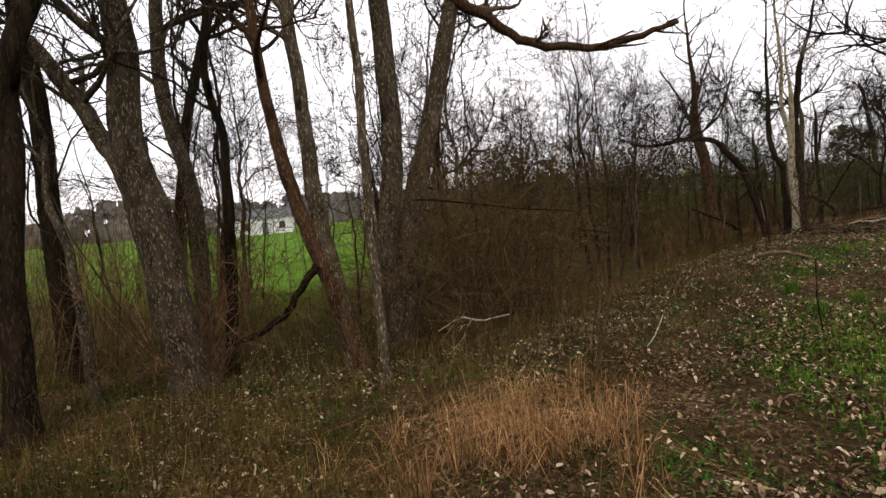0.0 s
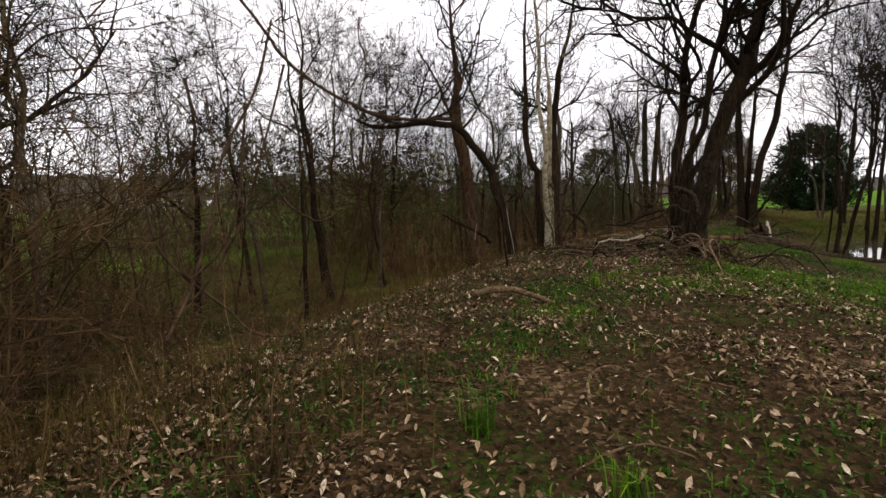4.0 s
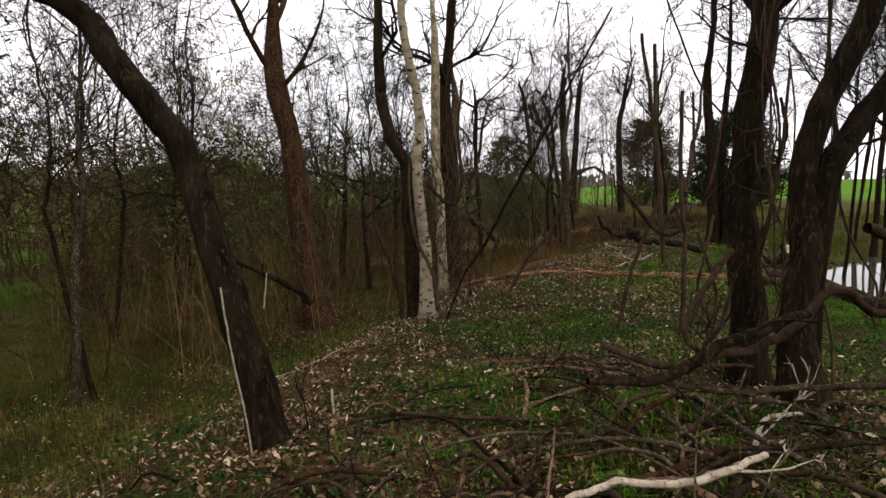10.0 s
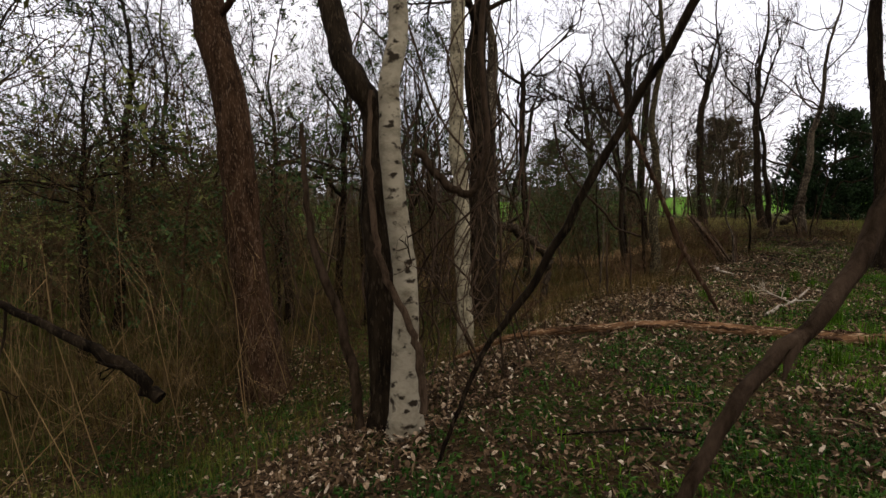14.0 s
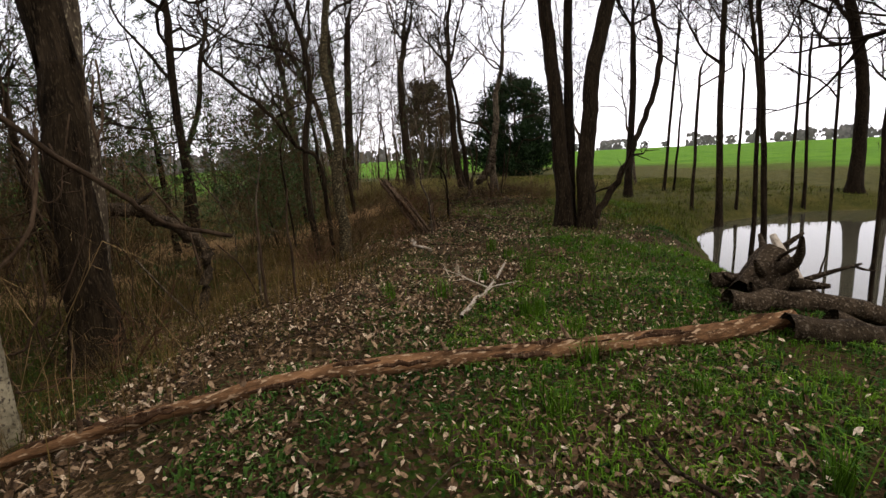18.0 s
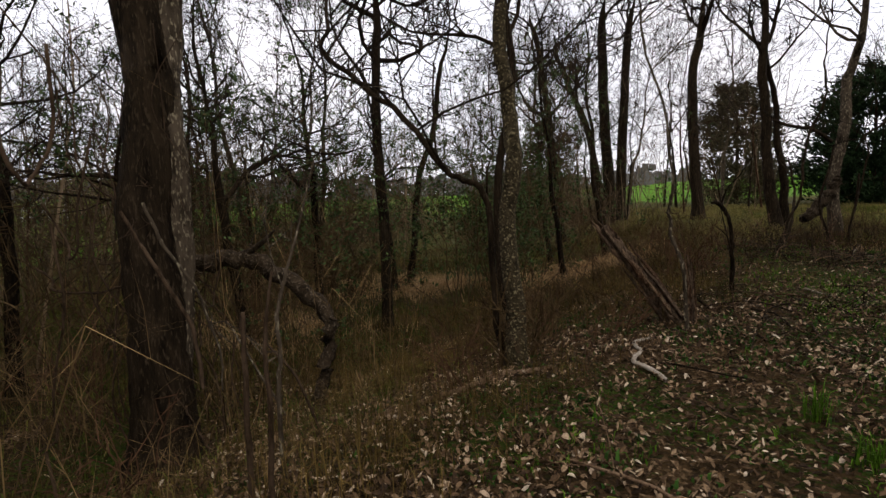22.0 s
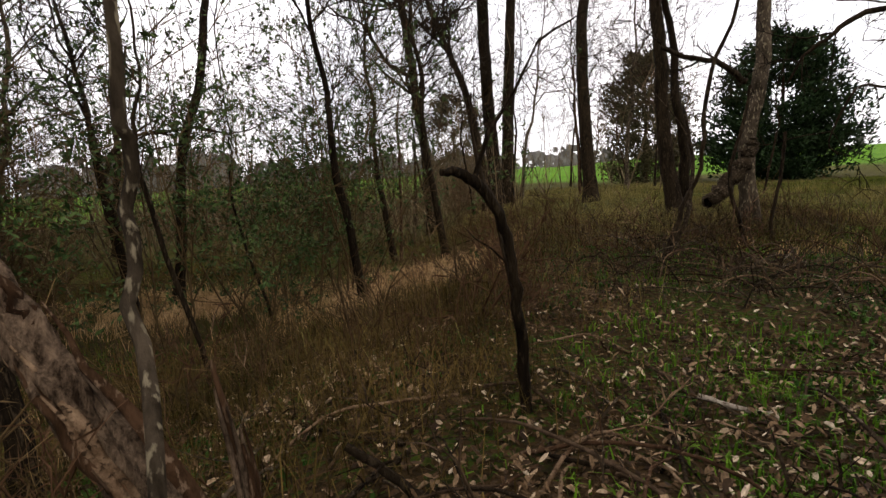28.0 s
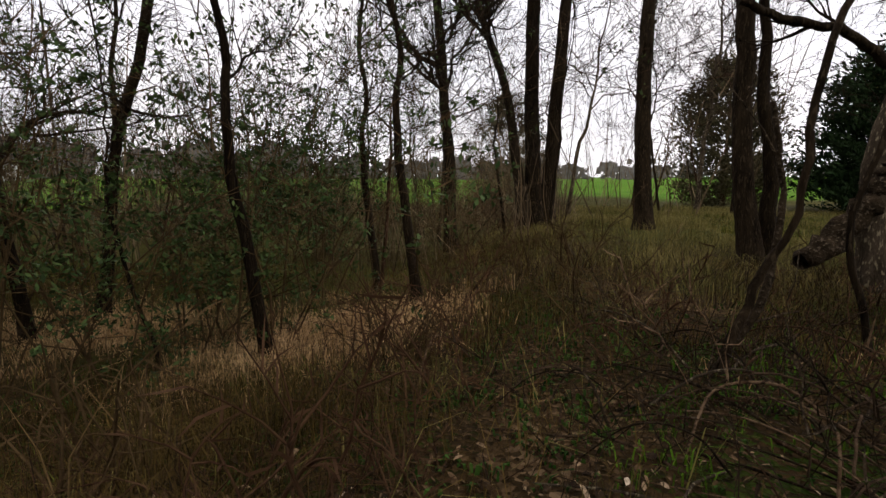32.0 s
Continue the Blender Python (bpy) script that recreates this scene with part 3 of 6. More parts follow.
bare_tree([(-5.23, -4.32, -0.88, 0.077), (-5.28, -4.20, 0.75, 0.064), (-5.37, -4.11, 2.38, 0.058), (-5.43, -3.96, 4.53, 0.048)], height=8, seed=15, bark=BARK_GREY, label='young grey sapling in front of a thicker pair', limbs=6, first=0.5)
bare_tree([(-8.04, -4.93, -0.81, 0.298), (-8.41, -4.96, 0.93, 0.263), (-8.67, -4.97, 2.42, 0.227), (-8.83, -4.93, 3.82, 0.206), (-8.96, -4.88, 5.14, 0.177)], height=11, seed=16, bark=BARK_GREY, label='thick leaning tree with peeling grey bark', limbs=8, first=0.3)
bare_tree([(-8.40, -4.81, 0.07, 0.146), (-8.95, -4.91, 2.12, 0.131), (-9.33, -5.02, 3.00, 0.124), (-9.82, -5.20, 3.79, 0.117), (-10.24, -5.35, 4.50, 0.095)], height=5, seed=17, bark=BARK_GREY, label='grey limb-like trunk leaning hard out of the bank', limbs=5, first=0.5)
bare_tree([(-8.35, -6.96, -0.56, 0.154), (-8.36, -6.78, 1.71, 0.137), (-8.34, -6.66, 2.96, 0.121), (-8.00, -6.37, 4.31, 0.099)], height=9, seed=18, label='dark trunk at the edge of the thicket', limbs=6, first=0.4)
bare_tree([(-11.39, -4.79, 0.59, 0.187), (-11.56, -4.69, 2.75, 0.162), (-11.74, -4.62, 4.72, 0.145), (-11.95, -4.62, 5.91, 0.128)], height=10, seed=19, label='leafless tree with grey scaly bark in the undergrowth', limbs=7, first=0.4)
bare_tree([(-10.92, -2.36, 0.13, 0.167), (-11.01, -2.26, 1.81, 0.156), (-11.40, -2.27, 4.00, 0.146), (-11.61, -2.15, 6.64, 0.125)], height=11, seed=20, label='leafless tree with grey scaly bark in the undergrowth', limbs=8, bark=BARK_GREY)
bare_tree([(-13.39, -1.34, 0.24, 0.135), (-12.86, -0.78, 3.72, 0.123), (-12.13, -0.09, 7.46, 0.098)], height=10, seed=21, label='leafless tree with grey scaly bark in the undergrowth', limbs=8)
bare_tree([(-7.68, 3.59, -1.64, 0.099), (-7.87, 3.68, 0.66, 0.092), (-8.19, 3.76, 3.45, 0.085), (-7.77, 4.23, 6.50, 0.071)], height=8, seed=22, label='slender sapling in reddish brush', limbs=8, twig=TWIG_RED)
# the bank before the brush pile
bare_tree([(3.79, 6.48, -0.59, 0.205), (3.88, 6.58, 0.59, 0.182), (4.06, 6.67, 1.64, 0.168), (4.38, 6.77, 2.75, 0.155), (4.88, 6.86, 3.79, 0.135)], height=9, seed=31, label='big dark tree leaning over the path towards the pond', limbs=15, first=0.3, dense=1.15)
bare_tree([(4.22, 8.78, -0.23, 0.142), (4.24, 8.89, 0.67, 0.125), (4.32, 8.99, 1.62, 0.117), (4.37, 9.09, 2.48, 0.108), (4.44, 9.16, 3.19, 0.100)], height=10, seed=32, label='stout dark tree wound with vines beside the brush pile', limbs=13, first=0.3, dense=1.1)
bare_tree([(4.03, 7.98, -0.31, 0.123), (4.07, 8.11, 0.82, 0.102), (4.16, 8.18, 1.48, 0.089), (4.38, 8.23, 2.10, 0.082), (4.56, 8.29, 2.76, 0.075)], height=9, seed=33, label='forked grey-barked tree beside the brush pile', limbs=7, first=0.4, bark=BARK)
bare_tree([(4.14, 8.09, 0.26, 0.069), (4.25, 8.19, 1.24, 0.086), (4.57, 8.24, 1.87, 0.079), (4.90, 8.27, 2.41, 0.069)], height=7, seed=34, label='leaning fork of a dark tree', limbs=6, first=0.5)
bare_tree([(0.40, 8.38, -0.18, 0.118), (0.07, 8.54, 1.13, 0.109), (-0.34, 8.66, 2.06, 0.099), (-0.67, 8.73, 2.61, 0.090), (-1.12, 8.77, 2.93, 0.080), (-1.94, 8.80, 3.05, 0.066), (-2.81, 8.81, 2.95, 0.047)], height=4.5, seed=35, label='tree arching far over sideways with an upright limb', limbs=9, first=0.45, bark=BARK)
bare_tree([(0.10, 5.11, 0.32, 0.020), (-0.03, 5.15, 0.84, 0.018), (-0.12, 5.19, 1.23, 0.017), (-0.18, 5.21, 1.59, 0.016), (-0.10, 5.25, 1.98, 0.014), (-0.21, 5.28, 2.47, 0.013), (-0.34, 5.30, 2.73, 0.011)], height=5, seed=36, label='thin crooked sapling beside the path', limbs=4, first=0.5)
bare_tree([(-0.62, 17.10, -2.05, 0.310), (-0.85, 17.30, -0.06, 0.275), (-1.12, 17.50, 2.20, 0.250), (-1.40, 17.72, 4.30, 0.225)], height=12, seed=37, bark=BARK_RED, label='thick brown tree standing down in the gully', limbs=9, first=0.35)
# pale clump
bare_tree([(1.75, 13.44, -0.60, 0.120), (1.76, 13.56, 0.61, 0.096), (1.72, 13.68, 1.87, 0.084), (1.69, 13.78, 2.91, 0.079)], height=12, seed=41, bark=BIRCH, label='pale tree with dark horizontal flecks on smooth bark', limbs=7, first=0.45)
bare_tree([(1.60, 13.75, -0.48, 0.137), (1.55, 13.87, 0.74, 0.117), (1.47, 13.98, 1.85, 0.112), (1.27, 14.03, 2.37, 0.102), (1.13, 14.13, 3.48, 0.091)], height=10, seed=42, label='dark vine-covered trunk against a pale tree', limbs=8, first=0.4)
bare_tree([(2.40, 17.55, -1.35, 0.125), (2.40, 17.62, 0.75, 0.118), (2.34, 17.80, 2.75, 0.112), (2.32, 18.0, 4.9, 0.100)], height=11, seed=43, bark=PATCHY, label='second pale flecked tree hung with vines', limbs=7, first=0.45, flare=1.1)
# bank beyond the fallen log
bare_tree([(10.90, 19.82, -0.52, 0.165), (10.96, 20.11, 1.76, 0.140), (11.02, 20.43, 4.28, 0.125)], height=12, seed=51, label='one of three dark trunks rising from one root', limbs=12, first=0.4)
bare_tree([(11.16, 19.95, -0.60, 0.115), (11.34, 20.20, 2.24, 0.095), (11.62, 20.40, 4.31, 0.082)], height=11, seed=52, label='one of three dark trunks rising from one root', limbs=6, first=0.4)
bare_tree([(11.26, 19.57, -0.56, 0.185), (11.38, 19.76, 1.01, 0.160), (11.72, 19.88, 2.56, 0.148), (12.20, 19.97, 4.19, 0.135)], height=12, seed=53, label='one of three dark trunks, leaning outwards', limbs=12, first=0.4)
bare_tree([(6.56, 20.34, -0.45, 0.098), (6.55, 20.42, 0.57, 0.086), (6.53, 20.50, 1.36, 0.080), (6.58, 20.58, 2.20, 0.074)], height=9, seed=54, bark=MOTTLE, label='straight tree with lichen-mottled bark', limbs=7, first=0.5)
bare_tree([(2.94, 20.24, -1.44, 0.313), (2.89, 20.42, 0.48, 0.268), (2.90, 20.57, 2.08, 0.257), (2.84, 20.72, 3.68, 0.234)], height=12, seed=55, label='large dark tree with ivy and vines in the gully', limbs=9, first=0.4)
bare_tree([(2.99, 20.39, -0.84, 0.142), (3.07, 20.58, 1.11, 0.142), (3.11, 20.71, 2.40, 0.136), (3.15, 20.84, 3.83, 0.125)], height=11, seed=56, bark=BARK_GREY, label='paler stem pressed against a large dark tree', limbs=6, first=0.5)
bare_tree([(6.44, 20.55, 0.03, 0.035), (6.33, 20.62, 0.63, 0.032), (6.26, 20.69, 1.25, 0.032), (5.93, 20.69, 1.48, 0.030), (5.36, 20.72, 2.12, 0.028), (4.80, 20.74, 2.70, 0.024), (4.76, 20.77, 2.95, 0.019)], height=4, seed=57, label='slender sapling arching away from a mottled tree', limbs=6, first=0.4, flare=1.1)
bare_tree([(8.27, 20.5, -0.4, 0.02), (8.27, 20.62, 0.4, 0.019), (8.25, 20.72, 0.85, 0.017), (8.2, 20.8, 1.25, 0.015), (8.15, 20.95, 2.2, 0.012)], height=4.2, seed=58, bark=BARK_GREY, label='thin pale sapling beside a broken snag', limbs=6, first=0.55, flare=1.15)
bare_tree([(4.54, 24.79, -1.82, 0.102), (4.56, 25.15, 0.90, 0.097), (4.49, 25.46, 3.10, 0.085), (4.51, 25.66, 4.66, 0.074)], height=8, seed=59, label='slender leafless tree in the gully brush', limbs=9)
bare_tree([(6.61, 22.37, -0.40, 0.066), (6.55, 22.63, 1.44, 0.057), (6.90, 22.75, 3.05, 0.052), (6.50, 23.03, 4.36, 0.043)], height=7, seed=63, label='crooked thin sapling in the brush', limbs=7)
# pond side
bare_tree([(11.20, 13.78, -1.16, 0.070), (11.67, 13.83, 0.70, 0.058), (12.16, 13.93, 2.78, 0.050)], height=10, seed=71, label='bare tree standing at the edge of the pond', limbs=12, first=0.2, dense=1.0)
bare_tree([(11.28, 14.13, -1.12, 0.069), (11.50, 14.39, 0.75, 0.060), (11.63, 14.77, 2.80, 0.047)], height=10, seed=72, label='bare tree standing at the edge of the pond', limbs=12, first=0.2, dense=1.0)
bare_tree([(13.04, 14.50, -1.16, 0.061), (13.42, 14.74, 1.15, 0.056), (13.82, 14.86, 3.06, 0.046)], height=10, seed=73, label='bare tree standing at the edge of the pond', limbs=12, first=0.2, dense=1.0)
bare_tree([(18.81, 15.03, -0.98, 0.162), (19.54, 15.08, 1.77, 0.140), (20.52, 14.82, 4.06, 0.118)], height=12, seed=74, label='bare tree standing at the edge of the pond', limbs=12, first=0.2, dense=1.0)
bare_tree([(23.72, 20.37, -0.31, 0.204), (24.28, 20.61, 2.67, 0.182), (24.31, 21.38, 5.93, 0.148)], height=13, seed=75, label='bare tree standing at the edge of the pond', limbs=12, first=0.2, dense=1.0)
bare_tree([(21.04, 18.53, -0.72, 0.106), (21.78, 18.87, 3.26, 0.097)], height=12, seed=76, label='bare tree standing at the edge of the pond', limbs=12, first=0.2, dense=1.0)
bare_tree([(18.50, 17.26, -1.04, 0.066), (18.93, 17.48, 1.36, 0.058), (19.51, 17.74, 4.45, 0.049)], height=10, seed=77, label='bare tree standing at the edge of the pond', limbs=12, first=0.2, dense=1.0)
bare_tree([(15.06, 18.22, -0.72, 0.066), (15.30, 18.56, 1.55, 0.055), (15.55, 19.02, 4.35, 0.044)], height=10, seed=78, label='bare tree standing at the edge of the pond', limbs=12, first=0.2, dense=1.0)
bare_tree([(12.93, 17.30, -0.88, 0.041), (13.34, 17.53, 1.47, 0.034), (13.57, 17.91, 3.84, 0.028)], height=9, seed=79, label='bare tree standing at the edge of the pond', limbs=12, first=0.2, dense=1.0)
bare_tree([(17.02, 20.60, -0.54, 0.091), (17.48, 20.98, 2.63, 0.077), (17.87, 21.27, 5.19, 0.064)], height=11, seed=80, label='bare tree standing at the edge of the pond', limbs=12, first=0.2, dense=1.0)
bare_tree([(18.41, 24.93, 0.26, 0.125), (19.06, 25.37, 4.37, 0.102)], height=11, seed=81, label='bare tree standing at the edge of the pond', limbs=12, first=0.2, dense=1.0)
bare_tree([(19.14, 21.45, -0.67, 0.046), (19.71, 21.80, 2.79, 0.041)], height=7, seed=82, label='bare tree standing at the edge of the pond', limbs=12, first=0.2, dense=1.0)
bare_tree([(20.35, 20.54, -0.23, 0.046), (21.04, 20.89, 3.61, 0.041)], height=8, seed=83, label='bare tree standing at the edge of the pond', limbs=12, first=0.2, dense=1.0)
bare_tree([(21.62, 20.81, -0.23, 0.049), (22.27, 21.22, 3.73, 0.043)], height=8, seed=84, label='bare tree standing at the edge of the pond', limbs=12, first=0.2, dense=1.0)
bare_tree([(17.31, 21.63, -0.75, 0.043), (17.94, 21.95, 2.78, 0.039)], height=7, seed=85, label='bare tree standing at the edge of the pond', limbs=12, first=0.2, dense=1.0)
bare_tree([(18.10, 18.44, -0.26, 0.038), (18.61, 18.75, 2.78, 0.034)], height=7, seed=86, label='bare tree standing at the edge of the pond', limbs=12, first=0.2, dense=1.0)
bare_tree([(11.72, 14.99, -0.95, 0.029), (12.14, 15.16, 1.22, 0.027), (12.59, 15.22, 3.02, 0.022)], height=8, seed=87, label='bare tree standing at the edge of the pond', limbs=12, first=0.2, dense=1.0)
bare_tree([(20.94, 25.46, 0.24, 0.056), (21.94, 25.78, 5.04, 0.050)], height=8, seed=88, label='bare tree standing at the edge of the pond', limbs=12, first=0.2, dense=1.0)
bare_tree([(17.17, 14.96, -1.43, 0.041), (17.70, 15.14, 1.12, 0.034)], height=8, seed=89, label='bare tree standing at the edge of the pond', limbs=12, first=0.2, dense=1.0)
# far end of the bank
bare_tree([(12.31, 37.63, -0.07, 0.257), (12.16, 38.08, 3.63, 0.209), (12.27, 38.53, 7.68, 0.177)], height=11, seed=93, label='one stem of a leafless clump in tall grass', limbs=8)
bare_tree([(12.67, 37.78, -0.11, 0.228), (13.01, 38.25, 4.53, 0.179), (13.40, 38.55, 7.67, 0.146)], height=11, seed=94, label='one stem of a leafless clump in tall grass', limbs=7)
bare_tree([(11.99, 37.51, 0.15, 0.191), (11.54, 37.92, 3.10, 0.127), (10.76, 38.30, 5.35, 0.103), (10.36, 38.53, 6.84, 0.079)], height=8, seed=95, label='leaning stem of a leafless clump', limbs=6)
bare_tree([(9.86, 35.95, -0.42, 0.184), (9.73, 36.23, 1.87, 0.142), (9.55, 36.54, 4.33, 0.121), (9.17, 36.92, 7.12, 0.099)], height=9, seed=96, label='leafless tree with a long low limb', limbs=9, first=0.3)
bare_tree([(14.39, 34.22, -0.25, 0.199), (14.37, 34.51, 2.22, 0.172), (14.41, 34.83, 5.10, 0.146), (14.75, 34.92, 6.29, 0.132)], height=11, seed=98, label='leafless tree in tall grass', limbs=8)
bare_tree([(14.19, 29.16, -0.21, 0.162), (14.05, 29.37, 1.41, 0.128), (14.00, 29.56, 2.98, 0.119), (14.08, 29.70, 4.34, 0.102)], height=10, seed=99, label='dark tree with peeling bark in grass', limbs=8)
bare_tree([(14.41, 29.23, -0.19, 0.121), (14.42, 29.39, 1.20, 0.095), (14.38, 29.53, 2.38, 0.077), (14.27, 29.71, 3.77, 0.060)], height=8, seed=100, label='dark tree with peeling bark in grass', limbs=6)
bare_tree([(14.29, 27.12, -0.08, 0.132), (14.29, 27.26, 1.10, 0.113), (14.42, 27.34, 2.00, 0.106), (14.64, 27.41, 2.89, 0.099), (14.75, 27.46, 3.49, 0.086)], height=9, seed=101, bark=BARK_GREY, label='crooked grey tree with hanging dead limbs', limbs=9, first=0.4)
bare_tree([(11.70, 25.04, -0.53, 0.028), (11.99, 25.08, 0.25, 0.026), (12.22, 25.13, 0.98, 0.024), (12.45, 25.19, 1.86, 0.022), (12.67, 25.25, 2.69, 0.020)], height=6, seed=102, label='thin leaning sapling rising from a brush heap', limbs=5, first=0.5)
bare_tree([(4.44, 29.73, 0.00, 0.098), (4.84, 29.83, 1.45, 0.083), (5.20, 29.92, 2.72, 0.076), (5.59, 30.05, 4.43, 0.064)], height=9, seed=103, label='slender dark tree behind leafy shrubs', limbs=7)

# ---- background wood ----
rng = np.random.default_rng(7)
kinds = [bare_tree([(0, 0, 0, r), (dx, dy, 2.2, r * 0.85)], height=h, seed=200 + i, bark=b, label="slender leafless tree in the wood", limbs=n, first=0.22, dense=0.85, buds=(LEAF_BUD if i in (1, 5) else LEAF_DARK, 0.35, 0.02) if i in (1, 3, 5, 6) else None)
         for i, (r, dx, dy, h, b, n) in enumerate([(0.06, 0.2, 0, 8, BARK, 9), (0.04, -0.3, 0.2, 7, BARK, 8), (0.075, 0.25, -0.2, 9, BARK_GREY, 10), (0.035, 0.4, 0.3, 6, BARK_RED, 8), (0.09, -0.1, 0.3, 10, BARK, 10), (0.028, 0.2, -0.4, 5.5, BARK, 7), (0.022, -0.3, -0.1, 4.5, BARK_RED, 7)])]
PATH_XY = np.array([eye[:2] for _, eye, _, _ in PATH])


def clear(x, y):
    """Metres to the walked line."""
    return float(np.min(np.hypot(PATH_XY[:, 0] - x, PATH_XY[:, 1] - y)))


def strew(kinds, count, xr, yr, ok, sizes, group):
    done = tries = 0
    while done < count and tries < 9000:
        tries += 1
        x, y = rng.uniform(*xr), rng.uniform(*yr)
        if ok(x, y):
            tagged(place(kinds[rng.integers(len(kinds))], x, y, rng.uniform(0, 6.28), rng.uniform(*sizes)), group=group)
            done += 1


strew(kinds, 46, (-20, 8), (4, 36), lambda x, y: -20 < side(x, y) < -4.5 and clear(x, y) > 6 and (y > 16 or side(x, y) > -11) and not (y > 20 and side(x, y) > -9.5), (0.8, 1.25), "background trees")
strew(kinds, 24, (-22, -5), (-8, 6), lambda x, y: clear(x, y) > 6, (0.8, 1.2), "background trees")
strew(kinds, 16, (-12, 1), (-2, 18), lambda x, y: -12 < side(x, y) < -4.2 and clear(x, y) > 5, (0.75, 1.2), "background trees")
strew(kinds[:4], 22, (4, 26), (36, 52), lambda x, y: -12 < side(x, y) < 5, (0.9, 1.3), "background trees")
strew(kinds[1:4], 6, (12, 24), (24, 40), lambda x, y: 4 < side(x, y) < 9 and clear(x, y) > 9, (0.8, 1.2), "background trees")
strew(kinds[3:], 6, (5, 12), (23, 34), lambda x, y: -6 < side(x, y) < -2.5 and clear(x, y) > 4.5, (0.7, 1.0), "background trees")
for k in kinds:
    k.location = (-24 + rng.uniform(-3, 3), 34 + rng.uniform(-9, 9), -1.1)

# ---- trees hung with evergreen leaves ----
clad = bare_tree([(0, 0, 0, 0.08), (0.15, 0.1, 2.2, 0.07)], height=6.5, seed=260, bark=BARK, label="slender tree hung with small dark evergreen leaves", limbs=13, first=0.18, dense=0.75, spread=0.6, buds=(LEAF, 2.6, 0.032))
for x, y, turn, size in ((1.2, 22.6, 0.4, 1.0), (-1.4, 21.0, 2.0, 1.1), (4.2, 28.6, 3.1, 1.05), (2.6, 27.2, 4.4, 1.1), (-7.6, 8.4, 5.2, 1.0), (-4.4, 18.6, 0.9, 1.0), (-9.0, 2.0, 3.6, 1.05), (0.4, 20.6, 1.4, 0.9), (-0.6, 22.4, 5.5, 1.15), (1.9, 24.6, 2.6, 1.1)):
    tagged(place(clad, x, y, turn, size), group="leafy trees")
clad.location = (-6.5, 24.5, float(ground(-6.5, 24.5)))

# ---- thickets ----
brown = [shrub(300 + i, 9, h, 0.75, "tangled thicket of brown stems with reddish buds", TWIG_RED if i % 2 else SHRUBTWIG, 1.15, LEAF_BUD if i % 2 else LEAF_DARK, 0.014, 0.45, droop=0.06) for i, h in enumerate((2.2, 1.7, 3.0, 1.3, 3.8))]
leafy = [shrub(320 + i, 8, h, 0.5, "shrub with small dark green leaves", SHRUBTWIG, 1.2, LEAF, 0.034, 4.8) for i, h in enumerate((3.2, 2.4, 3.8))]
low = [shrub(340 + i, 10, h, 0.9, "low bramble of thin arching stems", TWIG_RED if i else SHRUBTWIG, 0.8, droop=0.25) for i, h in enumerate((0.9, 0.7))]
strew(brown, 15, (-9, 4), (-3, 20), lambda x, y: -9 < side(x, y) < -4.2 and clear(x, y) > 4.8 and not (8 < y < 19 and side(x, y) > -7.5), (0.7, 1.15), "thicket")
strew(brown, 16, (-7, -2.6), (-2.6, 1.2), lambda x, y: -6.6 < side(x, y) < -3.4 and clear(x, y) > 3.4, (0.8, 1.15), "reddish thicket")
strew(brown, 9, (-10, -2), (-7, 8), lambda x, y: clear(x, y) > 3.4 and side(x, y) < -3, (0.75, 1.2), "thicket")
strew(brown, 10, (-24, -6), (-4, 34), lambda x, y: -22 < side(x, y) < -8, (1.0, 1.6), "thicket")
strew(brown, 16, (0, 12), (21, 42), lambda x, y: -12 < side(x, y) < -3.5 and clear(x, y) > 4.5 and abs(x - 5.0) > 1.7 and not (y < 31 and side(x, y) > -7), (0.7, 1.1), "thicket")
strew(leafy, 4, (0, 9.0), (28, 36), lambda x, y: -11 < side(x, y) < -5.5 and clear(x, y) > 5.5, (0.9, 1.3), "leafy shrubs")
for x, y, turn, size in ((6.9, 26.6, 0.3, 1.05), (7.7, 28.0, 1.7, 1.15), (5.9, 25.9, 2.6, 1.1), (6.8, 28.3, 5.0, 1.3), (6.8, 30.6, 1.0, 1.2)):
    tagged(place(leafy[int(size * 10) % 3], x, y, turn, size), group="leafy shrubs")
spring = [shrub(330 + i, 9, h, 0.55, "tall shrub coming into pale green leaf", SHRUBTWIG, 1.2, LEAF_SPRING, 0.035, 2.6) for i, h in enumerate((3.4, 2.7))]
strew(spring + spring + leafy[:1], 20, (-24, -6), (18, 42), lambda x, y: -22 < side(x, y) < -12, (1.3, 2.1), "far leafy shrubs")
strew(brown + leafy[:1], 26, (-8, 3), (18, 30), lambda x, y: -15 < side(x, y) < -6.5 and clear(x, y) > 6.5, (1.0, 1.5), "thicket")
strew(leafy, 4, (-12, -4), (12, 26), lambda x, y: side(x, y) < -9 and clear(x, y) > 8, (0.8, 1.3), "leafy shrubs")
strew(low, 34, (-6, 12), (-6, 30), lambda x, y: -4.6 < side(x, y) < -1.3 and clear(x, y) > 1.7 and not 6 < y < 16.5, (0.7, 1.2), "brambles")
strew(low, 16, (9, 16), (22, 30), lambda x, y: -3 < side(x, y) < 2 and clear(x, y) > 1.9, (0.6, 1.0), "brambles")
for k in brown + leafy + low + spring:
    k.location = (-24 + rng.uniform(-3, 3), 26 + rng.uniform(-10, 10), -1.1)


